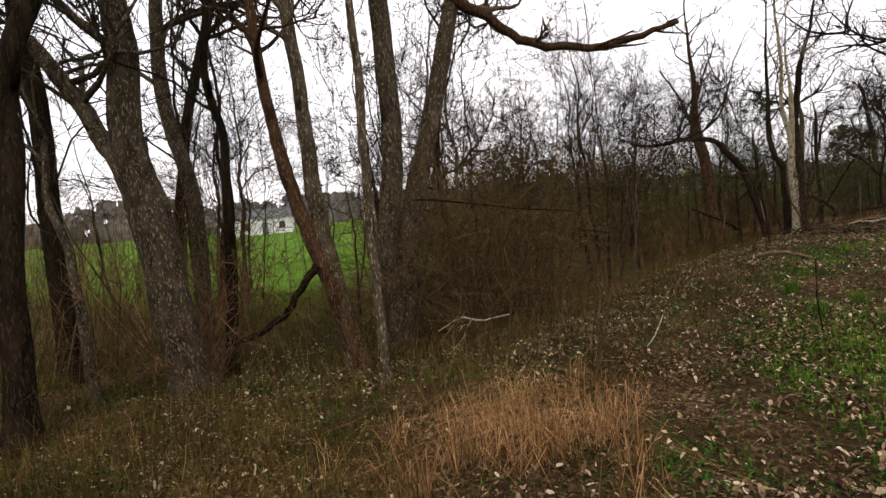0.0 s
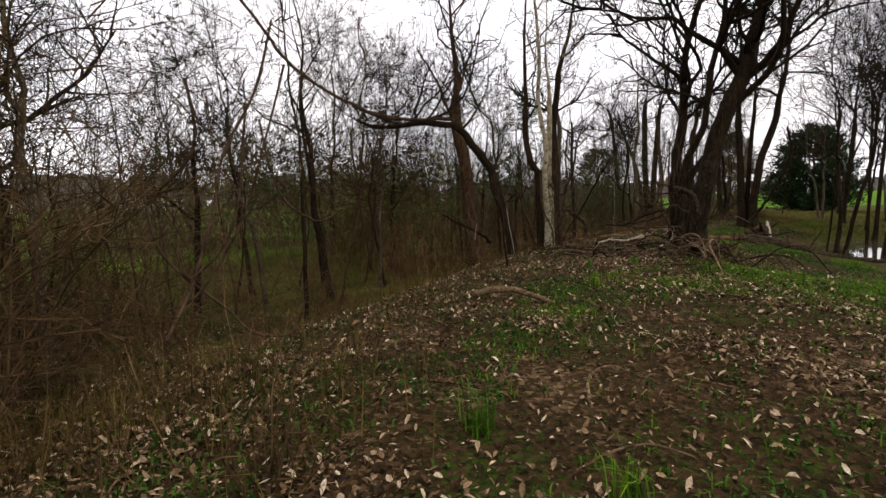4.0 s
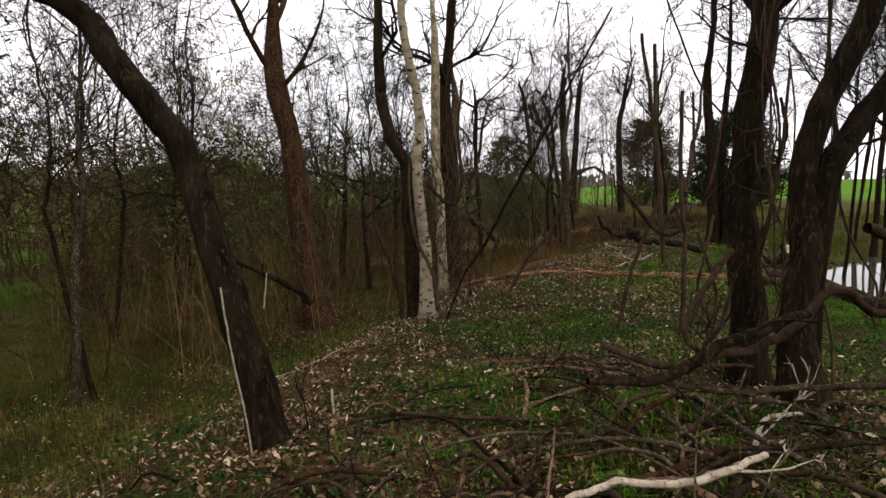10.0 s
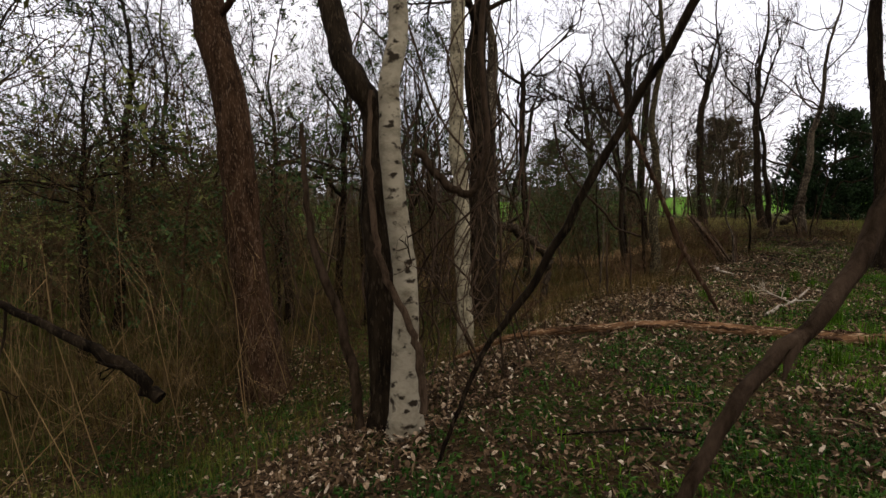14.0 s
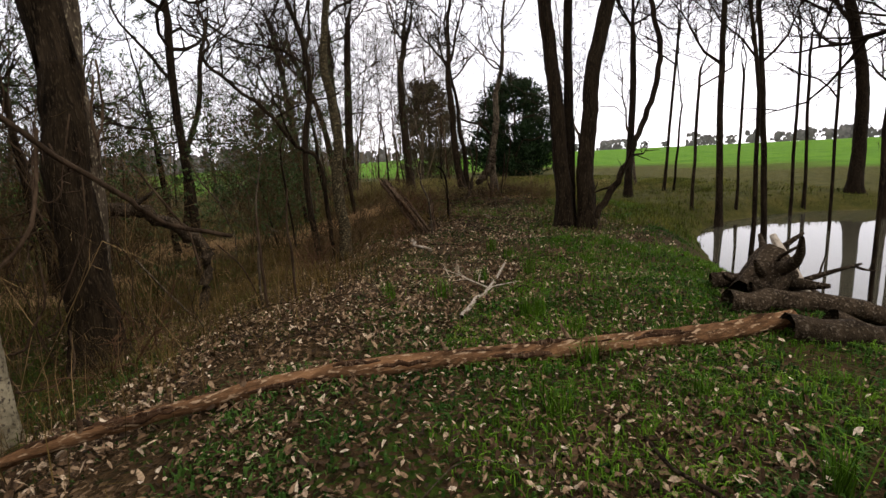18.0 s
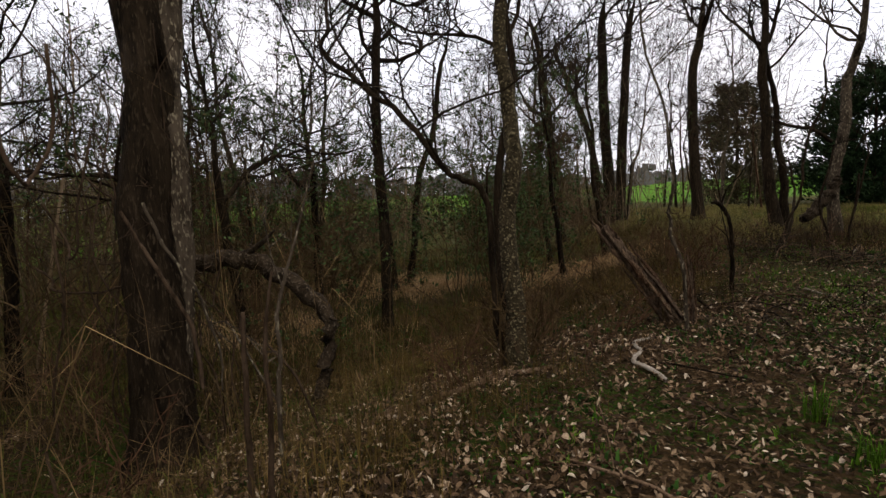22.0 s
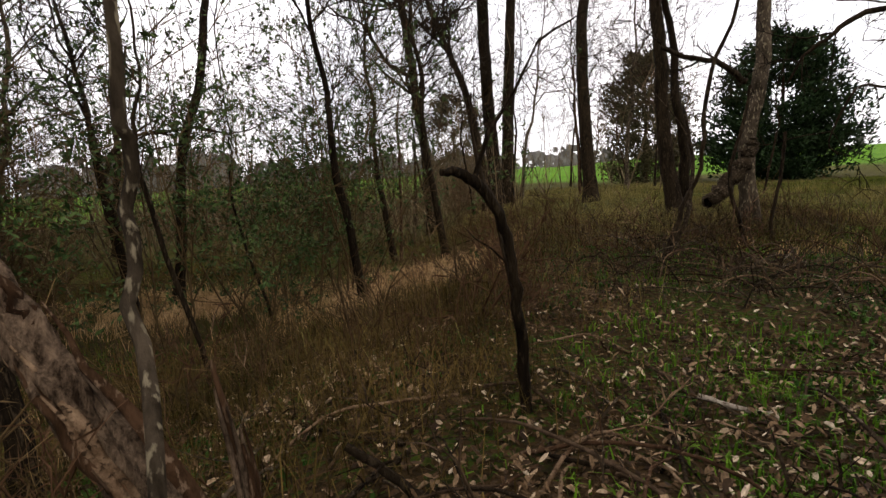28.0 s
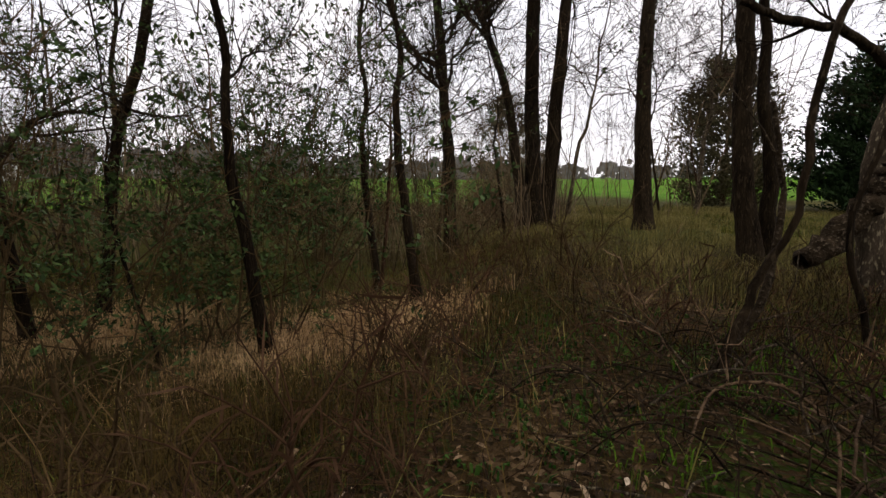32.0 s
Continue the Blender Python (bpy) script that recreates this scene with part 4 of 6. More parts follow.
# ---- cedars ----
def cedar(x, y, height, width, seed, material, label, boughs=300):
    rng = np.random.default_rng(seed)
    ob = thing("cedar_tree", x, y, float(ground(x, y)), label, "tree")
    t = Buffer()
    tube(t, [(0, 0, -0.1), (0.05, 0, height * 0.5), (0, 0, height * 0.95)], [0.16, 0.1, 0.02], 9, 0.08, rng)
    part("trunk", t, BARK_RED, ob)
    crown = Buffer()
    for i in range(boughs):
        h = rng.uniform(0.04, 1.0)
        reach = width / 2 * math.sqrt(max(0.02, 1 - ((h - 0.32) / 0.7) ** 2)) * (0.62 + 0.46 * rng.random())
        a = rng.uniform(0, 6.283)
        tip = np.array((math.cos(a) * reach, math.sin(a) * reach, h * height + rng.uniform(-0.1, 0.4)))
        root = np.array((0, 0, tip[2] - 0.35 * reach))
        for _ in range(95):
            u = rng.uniform(0.35, 1.05)
            c = root + (tip - root) * u + rng.normal(0, 0.18, 3)
            d = (tip - root) / (np.linalg.norm(tip - root) + 0.01) + rng.normal(0, 0.7, 3) + np.array((0, 0, 0.3))
            d /= np.linalg.norm(d)
            e = np.cross(d, rng.normal(0, 1, 3))
            e /= np.linalg.norm(e) + 1e-9
            s = rng.uniform(0.04, 0.115) * width / 5
            crown.add([c - d * s, c + e * s * 0.36, c + d * s, c - e * s * 0.36], [(0, 1, 2, 3)])
    tagged(part("crown", crown, material, ob, smooth=False), kind="stuff")
    return ob


cedar(29.7, 46.6, 7.4, 7.9, 401, CEDAR, "dense dark green cedar at the field edge", 420)
cedar(24.2, 51.0, 7.6, 6.4, 402, CEDAR_BROWN, "thin bronzed cedar at the field edge", 330)
cedar(13.5, 62, 7.5, 7, 403, CEDAR_BROWN, "bronzed cedar beyond the wood", 160)

# ---- far tree line ----
line = Buffer()
far = np.random.default_rng(12)
for i in range(520):
    a = far.uniform(0, 2 * math.pi)
    east = max(0.0, math.cos(a - radians(20)))
    d = far.uniform(180, 330) + 180 * east
    cx0, cy0 = 5 + d * math.cos(a), 15 + d * math.sin(a)
    h = far.uniform(7, 13) * (1 - 0.35 * east)
    g = float(ground(cx0, cy0))
    n = 34
    p = np.stack([cx0 + far.normal(0, h * 0.28, n), cy0 + far.normal(0, h * 0.28, n), g + far.uniform(0.0, 1, n) * h], -1)
    w = h * 0.16 * far.uniform(0.5, 1.2, n)
    tx, ty = -math.sin(a), math.cos(a)
    q = np.stack([p + np.stack([-tx * w, -ty * w, -w * 0.8], -1), p + np.stack([tx * w, ty * w, -w], -1), p + np.stack([tx * w * 0.6, ty * w * 0.6, w * 1.2], -1), p + np.stack([-tx * w * 0.8, -ty * w * 0.8, w], -1)], 1)
    line.add(q.reshape(-1, 3), np.arange(n * 4).reshape(-1, 4))
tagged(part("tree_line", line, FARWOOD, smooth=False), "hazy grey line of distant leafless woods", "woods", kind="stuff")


# ---- ground cover ----
def blades(buf, rng, x, y, z, height, width, bend=0.5):
    n = len(x)
    a = rng.uniform(0, 2 * np.pi, n)
    h = height * rng.uniform(0.4, 1.35, n)
    lean = rng.uniform(0, bend, n) * h
    dx, dy = np.cos(a), np.sin(a)
    w = width * rng.uniform(0.6, 1.3, n)
    px, py = -dy * w, dx * w
    mx, my, mz = x + dx * lean * 0.35, y + dy * lean * 0.35, z + h * 0.62
    v = np.stack([np.stack([x - px, y - py, z - 0.02], -1), np.stack([x + px, y + py, z - 0.02], -1), np.stack([mx + px * 0.7, my + py * 0.7, mz], -1),
                  np.stack([mx - px * 0.7, my - py * 0.7, mz], -1), np.stack([x + dx * lean, y + dy * lean, z + h * (1 - 0.3 * bend)], -1)], 1)
    k = np.arange(n)[:, None] * 5
    buf.v.append(v.reshape(-1, 3))
    buf.f.append(k + np.array([[0, 1, 2, 3]]) + buf.n)
    buf.f.append(k + np.array([[3, 2, 4]]) + buf.n)
    buf.n += 5 * n


def points(count, sr, yr, chance):
    """Random places in a band beside the crest (sr: metres to its right), kept by their chance."""
    s, y = rng.uniform(*sr, count), rng.uniform(*yr, count)
    x = np.interp(y, CREST_Y, CREST_X) + s / 0.88
    keep = rng.random(count) < chance(x, y)
    return x[keep], y[keep]


def cover(name, material, count, sr, yr, chance, height, width, bend, label, tuft=0.0, per=1, category="grass"):
    x, y = points(count, sr, yr, chance)
    x, y = np.repeat(x, per), np.repeat(y, per)
    x, y = x + rng.normal(0, tuft, len(x)), y + rng.normal(0, tuft, len(y))
    buf = Buffer()
    blades(buf, rng, x, y, ground(x, y), height, width, bend)
    return tagged(part(name, buf, material, smooth=False), label, category, kind="stuff")


def patch(x, y, k, seed):
    return smooth(-0.15, 0.5, wave(x, y, k, seed) + 0.5 * wave(x, y, k * 2.7, seed + 3))


def dry(x, y):
    return (ground(x, y) > WATER_Z + 0.03) | (side(x, y) < 0)


def straw_share(x, y):
    """Where matted straw covers the low ground."""
    return np.maximum.reduce([1.3 * np.exp(-((x - 8.5) / 1.5) ** 2 - ((y - 27.6) / 1.1) ** 2), np.exp(-((x - 5.0) / 1.9) ** 2 - ((y - 29.4) / 1.2) ** 2), 0.4 * np.exp(-((x - 2.2) / 1.6) ** 2 - ((y - 25.2) / 1.0) ** 2)])


cover("green_grass", GRASS, 42000, (-1.6, 5.0), (-11, 27), lambda x, y: dry(x, y) * (0.03 + 0.97 * patch(x, y, 0.9, 1.0)) * smooth(-1.4, 0.6, side(x, y)) * (1 - 0.4 * smooth(15.5, 18, y) * smooth(2.0, 0.8, side(x, y))), 0.085, 0.0048, 1.5, "short fresh green grass on the bank", 0.05, 7)
cover("green_herb", HERB, 42000, (-8, 4.5), (-11, 27), lambda x, y: dry(x, y) * (0.12 + 0.88 * patch(x, y, 1.3, 4.0)), 0.05, 0.011, 1.5, "low dark green herbs among dead leaves", 0.05, 5, "plants")
cover("gully_grass", GULLYGRASS, 52000, (-17, -2.6), (-9, 34), lambda x, y: dry(x, y) * (0.2 + 0.8 * patch(x, y, 0.4, 6.1)) * smooth(-2.4, -4.5, side(x, y)) * (1 - np.minimum(0.95, 1.5 * straw_share(x, y))), 0.19, 0.0045, 1.3, "low olive green grass on the gully floor", 0.1, 5)
cover("dry_grass", SEDGE, 48000, (-11, -0.9), (-9, 36), lambda x, y: dry(x, y) * (0.2 + 0.8 * patch(x, y, 0.5, 2.0)) * smooth(-0.7, -2.2, side(x, y)) * (1 - 0.85 * smooth(-2, 1, y) * smooth(17, 15, y)) * (1 - np.minimum(0.95, 1.5 * straw_share(x, y))), 0.36, 0.0028, 1.5, "olive brown dry grass on the gully side", 0.1, 5)
cover("rough_grass", ROUGHGRASS, 26000, (-4, 9), (22, 46), lambda x, y: dry(x, y) * smooth(22.5, 29, y) * (0.15 + 0.85 * patch(x, y, 0.55, 5.0)) * (1 - 0.97 * np.exp(-((x - 12.1) / 1.5) ** 4 - ((y - 24.2) / 1.5) ** 4)) * (1 - np.minimum(0.98, 2 * straw_share(x, y))), 0.3, 0.0032, 1.9, "tall pale olive grass at the end of the bank", 0.16, 5)
cover("brown_grass", SEDGE, 10000, (-4.5, 3.5), (20.5, 29), lambda x, y: dry(x, y) * smooth(20.5, 23, y) * (0.1 + 0.9 * patch(x, y, 0.8, 3.1)) * smooth(1.2, 3.4, np.abs(side(x, y) - 1.5) + smooth(21, 24, y) * 3) * (1 - 0.95 * np.exp(-((x - 12.1) / 1.5) ** 4 - ((y - 24.2) / 1.5) ** 4)) * (1 - np.minimum(0.98, 2 * straw_share(x, y))), 0.22, 0.0026, 2.4, "matted brown dead grass on the mound", 0.13, 6)
cover("meadow_grass", GULLYGRASS, 17000, (1.2, 13), (19, 42), lambda x, y: dry(x, y) * (0.2 + 0.8 * patch(x, y, 0.5, 9.0)), 0.15, 0.007, 1.0, "green grass beside the pond", 0.07, 5)
cover("straw_flat", STRAW, 26000, (-12, -1.8), (22.5, 32), lambda x, y: straw_share(x, y) * (0.25 + 0.75 * patch(x, y, 1.1, 3.0)), 0.22, 0.0045, 1.7, "pale matted straw on the low ground below the bank", 0.09, 9)
cover("pond_straw", STRAW, 900, (-0.5, 5), (22.5, 30), lambda x, y: np.exp(-((x - 13.9) / 1.0) ** 2 - ((y - 24.9) / 0.7) ** 2), 0.16, 0.004, 1.6, "pale straw lying in the grass near the pond", 0.08, 8)
cover("straw_patch", STRAW, 2600, (-8, -3), (18, 24), lambda x, y: np.exp(-((x + 2.5) / 1.3) ** 2 - ((y - 21.0) / 1.2) ** 2), 0.2, 0.0045, 1.6, "patch of pale straw on the gully floor", 0.09, 8)
cover("bank_herb", HERB, 5200, (-1.2, 4.2), (9.5, 16.2), lambda x, y: dry(x, y) * patch(x, y, 1.5, 2.7), 0.055, 0.008, 1.6, "dense mat of low green plants beside the log", 0.05, 9, "plants")
cover("loose_grass", GRASS, 50, (-0.8, 2.6), (-8, 23), lambda x, y: dry(x, y) * (0.3 + 0.5 * patch(x, y, 1.0, 2.2)), 0.24, 0.0045, 1.0, "bright upright tufts of green grass", 0.05, 55)
cover("bright_grass", GRASS, 5200, (-0.8, 3.0), (-9, -1), lambda x, y: np.exp(-((x - 0.3) / 0.9) ** 2 - ((y + 4.0) / 1.5) ** 2), 0.11, 0.005, 1.4, "patch of lush bright green grass", 0.04, 6)
cover("straw_clump", RUST, 1500, (-5, -0.4), (-8.2, -4.2), lambda x, y: np.exp(-((x + 2.85) / 0.62) ** 2 - ((y + 6.0) / 0.62) ** 2), 0.42, 0.0024, 1.9, "clump of flattened pale straw beside the path", 0.07, 26)


for x, y, h in ((6.8, 15.8, 0.34), (5.9, 17.0, 0.24), (7.7, 16.9, 0.26), (8.27, 18.55, 0.24), (8.2, 18.0, 0.2), (6.4, 13.0, 0.3), (4.9, 12.3, 0.26), (1.3, 4.2, 0.2), (2.1, 4.6, 0.2)):
    tuft = Buffer()
    n = 70
    blades(tuft, rng, rng.normal(0, 0.035, n), rng.normal(0, 0.035, n), np.zeros(n), h, 0.0034, 0.9)
    ob = tagged(part("grass_tuft", tuft, GRASS, smooth=False), "upright tuft of bright green grass among dead leaves", "grass", "grass tufts")
    ob.location = (x, y, float(ground(x, y)))


def brushwood(name, material, count, sr, yr, chance, height, width, twigs, label, arched=0.38):
    """Thin upright whips with side twigs, too many to count."""
    x, y = points(count, sr, yr, chance)
    n = len(x)
    z = ground(x, y)
    buf = Buffer()
    a, h = rng.uniform(0, 6.283, n), height * rng.uniform(0.35, 1.2, n)
    arch = rng.random(n) < arched
    lean = h * np.where(arch, rng.uniform(0.4, 1.1, n), np.abs(rng.normal(0, 0.25, n)))
    foot = np.stack([x, y, z - 0.03], -1)
    tip = foot + np.stack([np.cos(a) * lean, np.sin(a) * lean, h * np.where(arch, rng.uniform(0.15, 0.7, n), 1)], -1)
    mid = foot + 0.5 * (tip - foot) + rng.normal(0, 0.07, (n, 3)) * h[:, None] + np.stack([0 * h, 0 * h, h * 0.28 * arch], -1)

    def ribbon(p0, p1, p2, w):
        t = rng.uniform(0, 6.283, len(p0))
        side_way = np.stack([np.cos(t), np.sin(t), np.zeros(len(p0))], -1) * w[:, None]
        v = np.stack([p0 - side_way, p0 + side_way, p1 + side_way * 0.75, p1 - side_way * 0.75, p2], 1)
        k = np.arange(len(p0))[:, None] * 5
        buf.v.append(v.reshape(-1, 3))
        buf.f.append(k + np.array([[0, 1, 2, 3]]) + buf.n)
        buf.f.append(k + np.array([[3, 2, 4]]) + buf.n)
        buf.n += 5 * len(p0)

    ribbon(foot, mid, tip, width * rng.uniform(0.6, 1.4, n))
    for _ in range(twigs):
        u = rng.uniform(0.3, 1.0, n)[:, None]
        p = np.where(u < 0.5, foot + (mid - foot) * u * 2, mid + (tip - mid) * (u * 2 - 1))
        d = rng.normal(0, 1, (n, 3)) * (1, 1, 0.6) + (0, 0, 0.3)
        d *= (h * rng.uniform(0.08, 0.34, n) / np.linalg.norm(d, axis=1))[:, None]
        ribbon(p, p + d * 0.5 + rng.normal(0, 0.02, (n, 3)), p + d, width * 0.5 * np.ones(n))
    return tagged(part(name, buf, material, smooth=False), label, "brush", kind="stuff")


def off_path(x, y, gap):
    return np.array([clear(p, q) > gap for p, q in zip(x, y)])


def view_gap(x, y):
    """An opening in the far brush through which the field shows."""
    return np.exp(-((x - 5.2 - 0.12 * (y - 40)) / 2.6) ** 2) * smooth(31, 36, y)


brushwood("brushwood", BRUSH, 3400, (-6.5, -1.6), (-8, 30), lambda x, y: (0.15 + 0.85 * patch(x, y, 0.7, 3.0)) * smooth(-1.5, -3.0, side(x, y)) * (1 - 0.85 * smooth(0.5, 3, y) * smooth(17, 15, y)) * (1 - 0.7 * smooth(24, 26, y)) * off_path(x, y, 1.9), 0.8, 0.0030, 8, "waist-high brown brushwood on the gully side")
brushwood("tall_brushwood", BRUSH, 3400, (-13, -6.5), (-9, 32), lambda x, y: (0.1 + 0.9 * patch(x, y, 0.55, 5.0)) * (1 - 0.8 * smooth(-3, 1, y) * smooth(20, 15, y)) * (1 - 0.85 * smooth(21, 25, y) * smooth(-11, -8, side(x, y))), 1.9, 0.0045, 10, "tall brown brushwood filling the gully")
brushwood("far_brushwood", BRUSH_FAR, 15000, (-30, -13.0), (-14, 50), lambda x, y: 0.03 + 0.9 * (0.22 + 0.78 * np.maximum(smooth(12, 20, y), smooth(3, -4, y))) * patch(x, y, 0.33, 8.0) * smooth(-14, -20, side(x, y) + 2.5 * wave(x, y, 0.2, 1.0)), 4.6, 0.014, 8, "tall grey brown brushwood beyond the gully")
brushwood("start_brushwood", BRUSH, 5200, (-24, -8.0), (-15, 2), lambda x, y: (0.25 + 0.75 * patch(x, y, 0.5, 1.2)) * off_path(x, y, 8.5) * (1 - 0.8 * smooth(-3, 2, y)), 3.6, 0.009, 10, "tall brown brushwood beside the start of the bank")
brushwood("slope_brushwood", TWIG_RED, 2600, (-4.4, -0.8), (18.5, 28.5), lambda x, y: (0.2 + 0.8 * patch(x, y, 0.8, 2.0)) * off_path(x, y, 1.1) * (1 - np.minimum(0.9, 1.6 * straw_share(x, y))), 0.6, 0.0026, 8, "low reddish brown brush on the slope below the bank", 0.6)
brushwood("low_brushwood", TWIG, 3800, (-3.5, 2.0), (22.6, 29), lambda x, y: (0.2 + 0.8 * patch(x, y, 0.9, 1.0)) * off_path(x, y, 1.2) * (1 - np.minimum(0.9, 1.6 * straw_share(x, y))), 0.6, 0.0026, 8, "knee-high dead brush on a low mound", 0.75)
brushwood("end_brushwood", BRUSH_FAR, 9000, (-16, -2.0), (33, 56), lambda x, y: (0.25 + 0.75 * patch(x, y, 0.4, 2.0)) * (1 - 0.97 * view_gap(x, y)), 2.7, 0.009, 7, "tall brown brushwood at the end of the wood")
brushwood("sapling_wood", BRUSH_FAR, 1500, (-24, -8.5), (-12, 46), lambda x, y: (0.25 + 0.75 * patch(x, y, 0.5, 4.4)) * (0.06 + 0.94 * smooth(15, 21, y) * smooth(-8, -3, x)) * off_path(x, y, 9.0) * (1 - 0.9 * view_gap(x, y)), 7.0, 0.020, 18, "crowded thin saplings filling the wood beyond the gully", 0.06)
brushwood("end_saplings", BRUSH_FAR, 420, (-14, 4.0), (37, 58), lambda x, y: (0.3 + 0.7 * patch(x, y, 0.5, 2.4)) * (1 - 0.95 * view_gap(x, y)), 6.5, 0.022, 18, "crowded thin saplings at the end of the wood", 0.06)
brushwood("gully_tangle", BRUSH, 2600, (-12, -4.5), (13, 31), lambda x, y: (0.1 + 0.9 * patch(x, y, 0.6, 1.5)) * smooth(3.6, 6, np.abs(x - 5.0 + 0.1 * (y - 20)) + 9 * (y < 24)) * off_path(x, y, 5.0), 3.3, 0.0055, 12, "tall dark tangle of stems and dead vines in the gully")


def leaf_bed(name, count, sr, yr, chance, sizes, label):
    x, y = points(count, sr, yr, chance)
    n = len(x)
    z = ground(x, y) + rng.uniform(0.006, 0.05, n)
    a, size = rng.uniform(0, 6.283, n), rng.uniform(*sizes, n)
    u = np.stack([np.cos(a), np.sin(a), rng.normal(0, 0.5, n)], -1) * size[:, None]
    w = np.stack([-np.sin(a), np.cos(a), rng.normal(0, 0.35, n)], -1) * size[:, None] * rng.uniform(0.25, 0.62, n)[:, None]
    c = np.stack([x, y, z], -1)
    lift = np.array((0, 0, 1.0)) * (size * rng.uniform(-0.2, 0.7, n))[:, None]
    v = np.stack([c - u, c - 0.3 * u + w + lift, c + 0.5 * u + 0.8 * w + lift, c + u + 0.4 * lift, c + 0.5 * u - 0.8 * w + lift, c - 0.3 * u - w + lift], 1)
    buf = Buffer()
    buf.add(v.reshape(-1, 3), np.arange(n)[:, None] * 6 + np.array([[0, 1, 2, 3]]))
    buf.f.append(np.arange(n)[:, None] * 6 + np.array([[0, 3, 4, 5]]))
    return tagged(part(name, buf, LITTER, smooth=False), label, "leaves", kind="stuff")


leaf_bed("gully_litter", 150000, (-9, -1.8), (-10, 24), lambda x, y: dry(x, y) * (0.12 + 0.88 * patch(x, y, 0.8, 3.3)) * smooth(-9, -5, side(x, y)), (0.012, 0.038), "dull brown dead leaves on the gully floor")
leaf_bed("leaf_litter", 330000, (-3.4, 4.0), (-11, 27), lambda x, y: dry(x, y) * np.minimum(1, 0.22 + 0.78 * patch(x, y, 1.1, 6.0) + 0.3 * smooth(11.5, 13, y) * smooth(23, 21, y) * smooth(1.6, 0.6, np.abs(side(x, y)))) * smooth(4.2, 0.8, np.abs(side(x, y))) * smooth(24.5, 22, y), (0.008, 0.031), "brown and tan dead leaves strewn along the bank")


def crumbs(name, count, sr, yr, chance, sizes, label):
    """Broken bits of leaf and bark, one small bent flake each."""
    x, y = points(count, sr, yr, chance)
    n = len(x)
    a, size = rng.uniform(0, 6.283, n), rng.uniform(*sizes, n)
    u = np.stack([np.cos(a), np.sin(a), rng.normal(0, 0.4, n)], -1) * size[:, None]
    w = np.stack([-np.sin(a), np.cos(a), rng.normal(0, 0.4, n)], -1) * (size * rng.uniform(0.15, 0.6, n))[:, None]
    c = np.stack([x, y, ground(x, y) + rng.uniform(0.003, 0.014, n)], -1)
    buf = Buffer()
    buf.add(np.stack([c - u, c + w, c + u, c - w], 1).reshape(-1, 3), np.arange(n * 4).reshape(-1, 4))
    return tagged(part(name, buf, CRUMB, smooth=False), label, "leaves", kind="stuff")


crumbs("fine_litter", 330000, (-4.5, 3.6), (-10, 26), lambda x, y: dry(x, y) * (0.25 + 0.75 * patch(x, y, 1.6, 1.4)) * smooth(4.8, 1.0, np.abs(side(x, y))), (0.006, 0.02), "crumbled brown leaf and bark litter along the bank")


# ---- limbs, vines, sticks ----
def flat(way, r, lift=0.02, r_end=None):
    """Nodes of a stick that lies on the ground along the way."""
    n = len(way)
    r_end = r * 0.6 if r_end is None else r_end
    out = []
    for i, (x, y) in enumerate(way):
        s = i / (n - 1)
        out.append((x, y, max(float(ground(x, y)), WATER_Z - 0.02) + r * 0.7 + lift * math.sin(math.pi * s), r + (r_end - r) * s))
    return out


def branch(name, nodes, material, label, category, shoots=0, stub=False, group="", seed=None):
    """A bent limb, vine or stick as one thing, with side shoots."""
    rng = np.random.default_rng(seed if seed is not None else int(abs(nodes[0][0] * 971 + nodes[0][1] * 577 + len(nodes))))
    run = spline(nodes, 5)
    run[1:-1, :3] += rng.normal(0, 0.25, (len(run) - 2, 3)) * run[1:-1, 3:4]
    base = run[0, :3].copy()
    ob = thing(name, *base, label, category, group)
    b = Buffer()
    tube(b, run[:, :3] - base, run[:, 3], 9 if run[0, 3] > 0.02 else 6, 0.08, rng, cap=True)
    part("stem", b, material, ob)
    if stub:
        s = Buffer()
        i = int(len(run) * 0.3)
        p = run[i, :3] - base
        tube(s, [p, p + (-0.03, -0.01, -0.05), p + (-0.05, -0.02, -0.1)], [run[i, 3] * 0.8, run[i, 3] * 0.6, 0.004], 6)
        part("stub", s, material, ob)
    for _ in range(shoots):
        i = rng.integers(len(run) // 4, len(run) - 1)
        c, twigs = Buffer(), Buffer()
        d = run[min(i + 1, len(run) - 1), :3] - run[i - 1, :3]
        d = d / (np.linalg.norm(d) + 1e-9) + rng.normal(0, 0.6, 3)
        grow(rng, run[i, :3] - base, d, rng.uniform(0.25, 0.8), run[i, 3] * 0.5, c, c, 1, 0.2, 0.7)
        part("shoot", c, material, ob)
    return ob


branch('fallen_limb', [(-6.63, -3.75, 0.80, 0.068), (-6.84, -3.88, 0.48, 0.055), (-7.12, -4.06, 0.09, 0.051), (-7.51, -4.27, -0.17, 0.042), (-7.90, -4.47, -0.28, 0.034)], BARK, 'dark broken limb hanging from a split trunk', 'branch')
branch('overhanging_limb', [(-5.32, -1.04, 5.30, 0.111), (-4.55, -0.71, 4.67, 0.091), (-4.11, -0.51, 4.35, 0.081), (-3.12, -0.04, 4.12, 0.071), (-2.38, 0.34, 4.25, 0.061), (-1.65, 0.72, 4.46, 0.040)], BARK_RED, 'long reddish limb arching over the bank', 'branch', shoots=7)
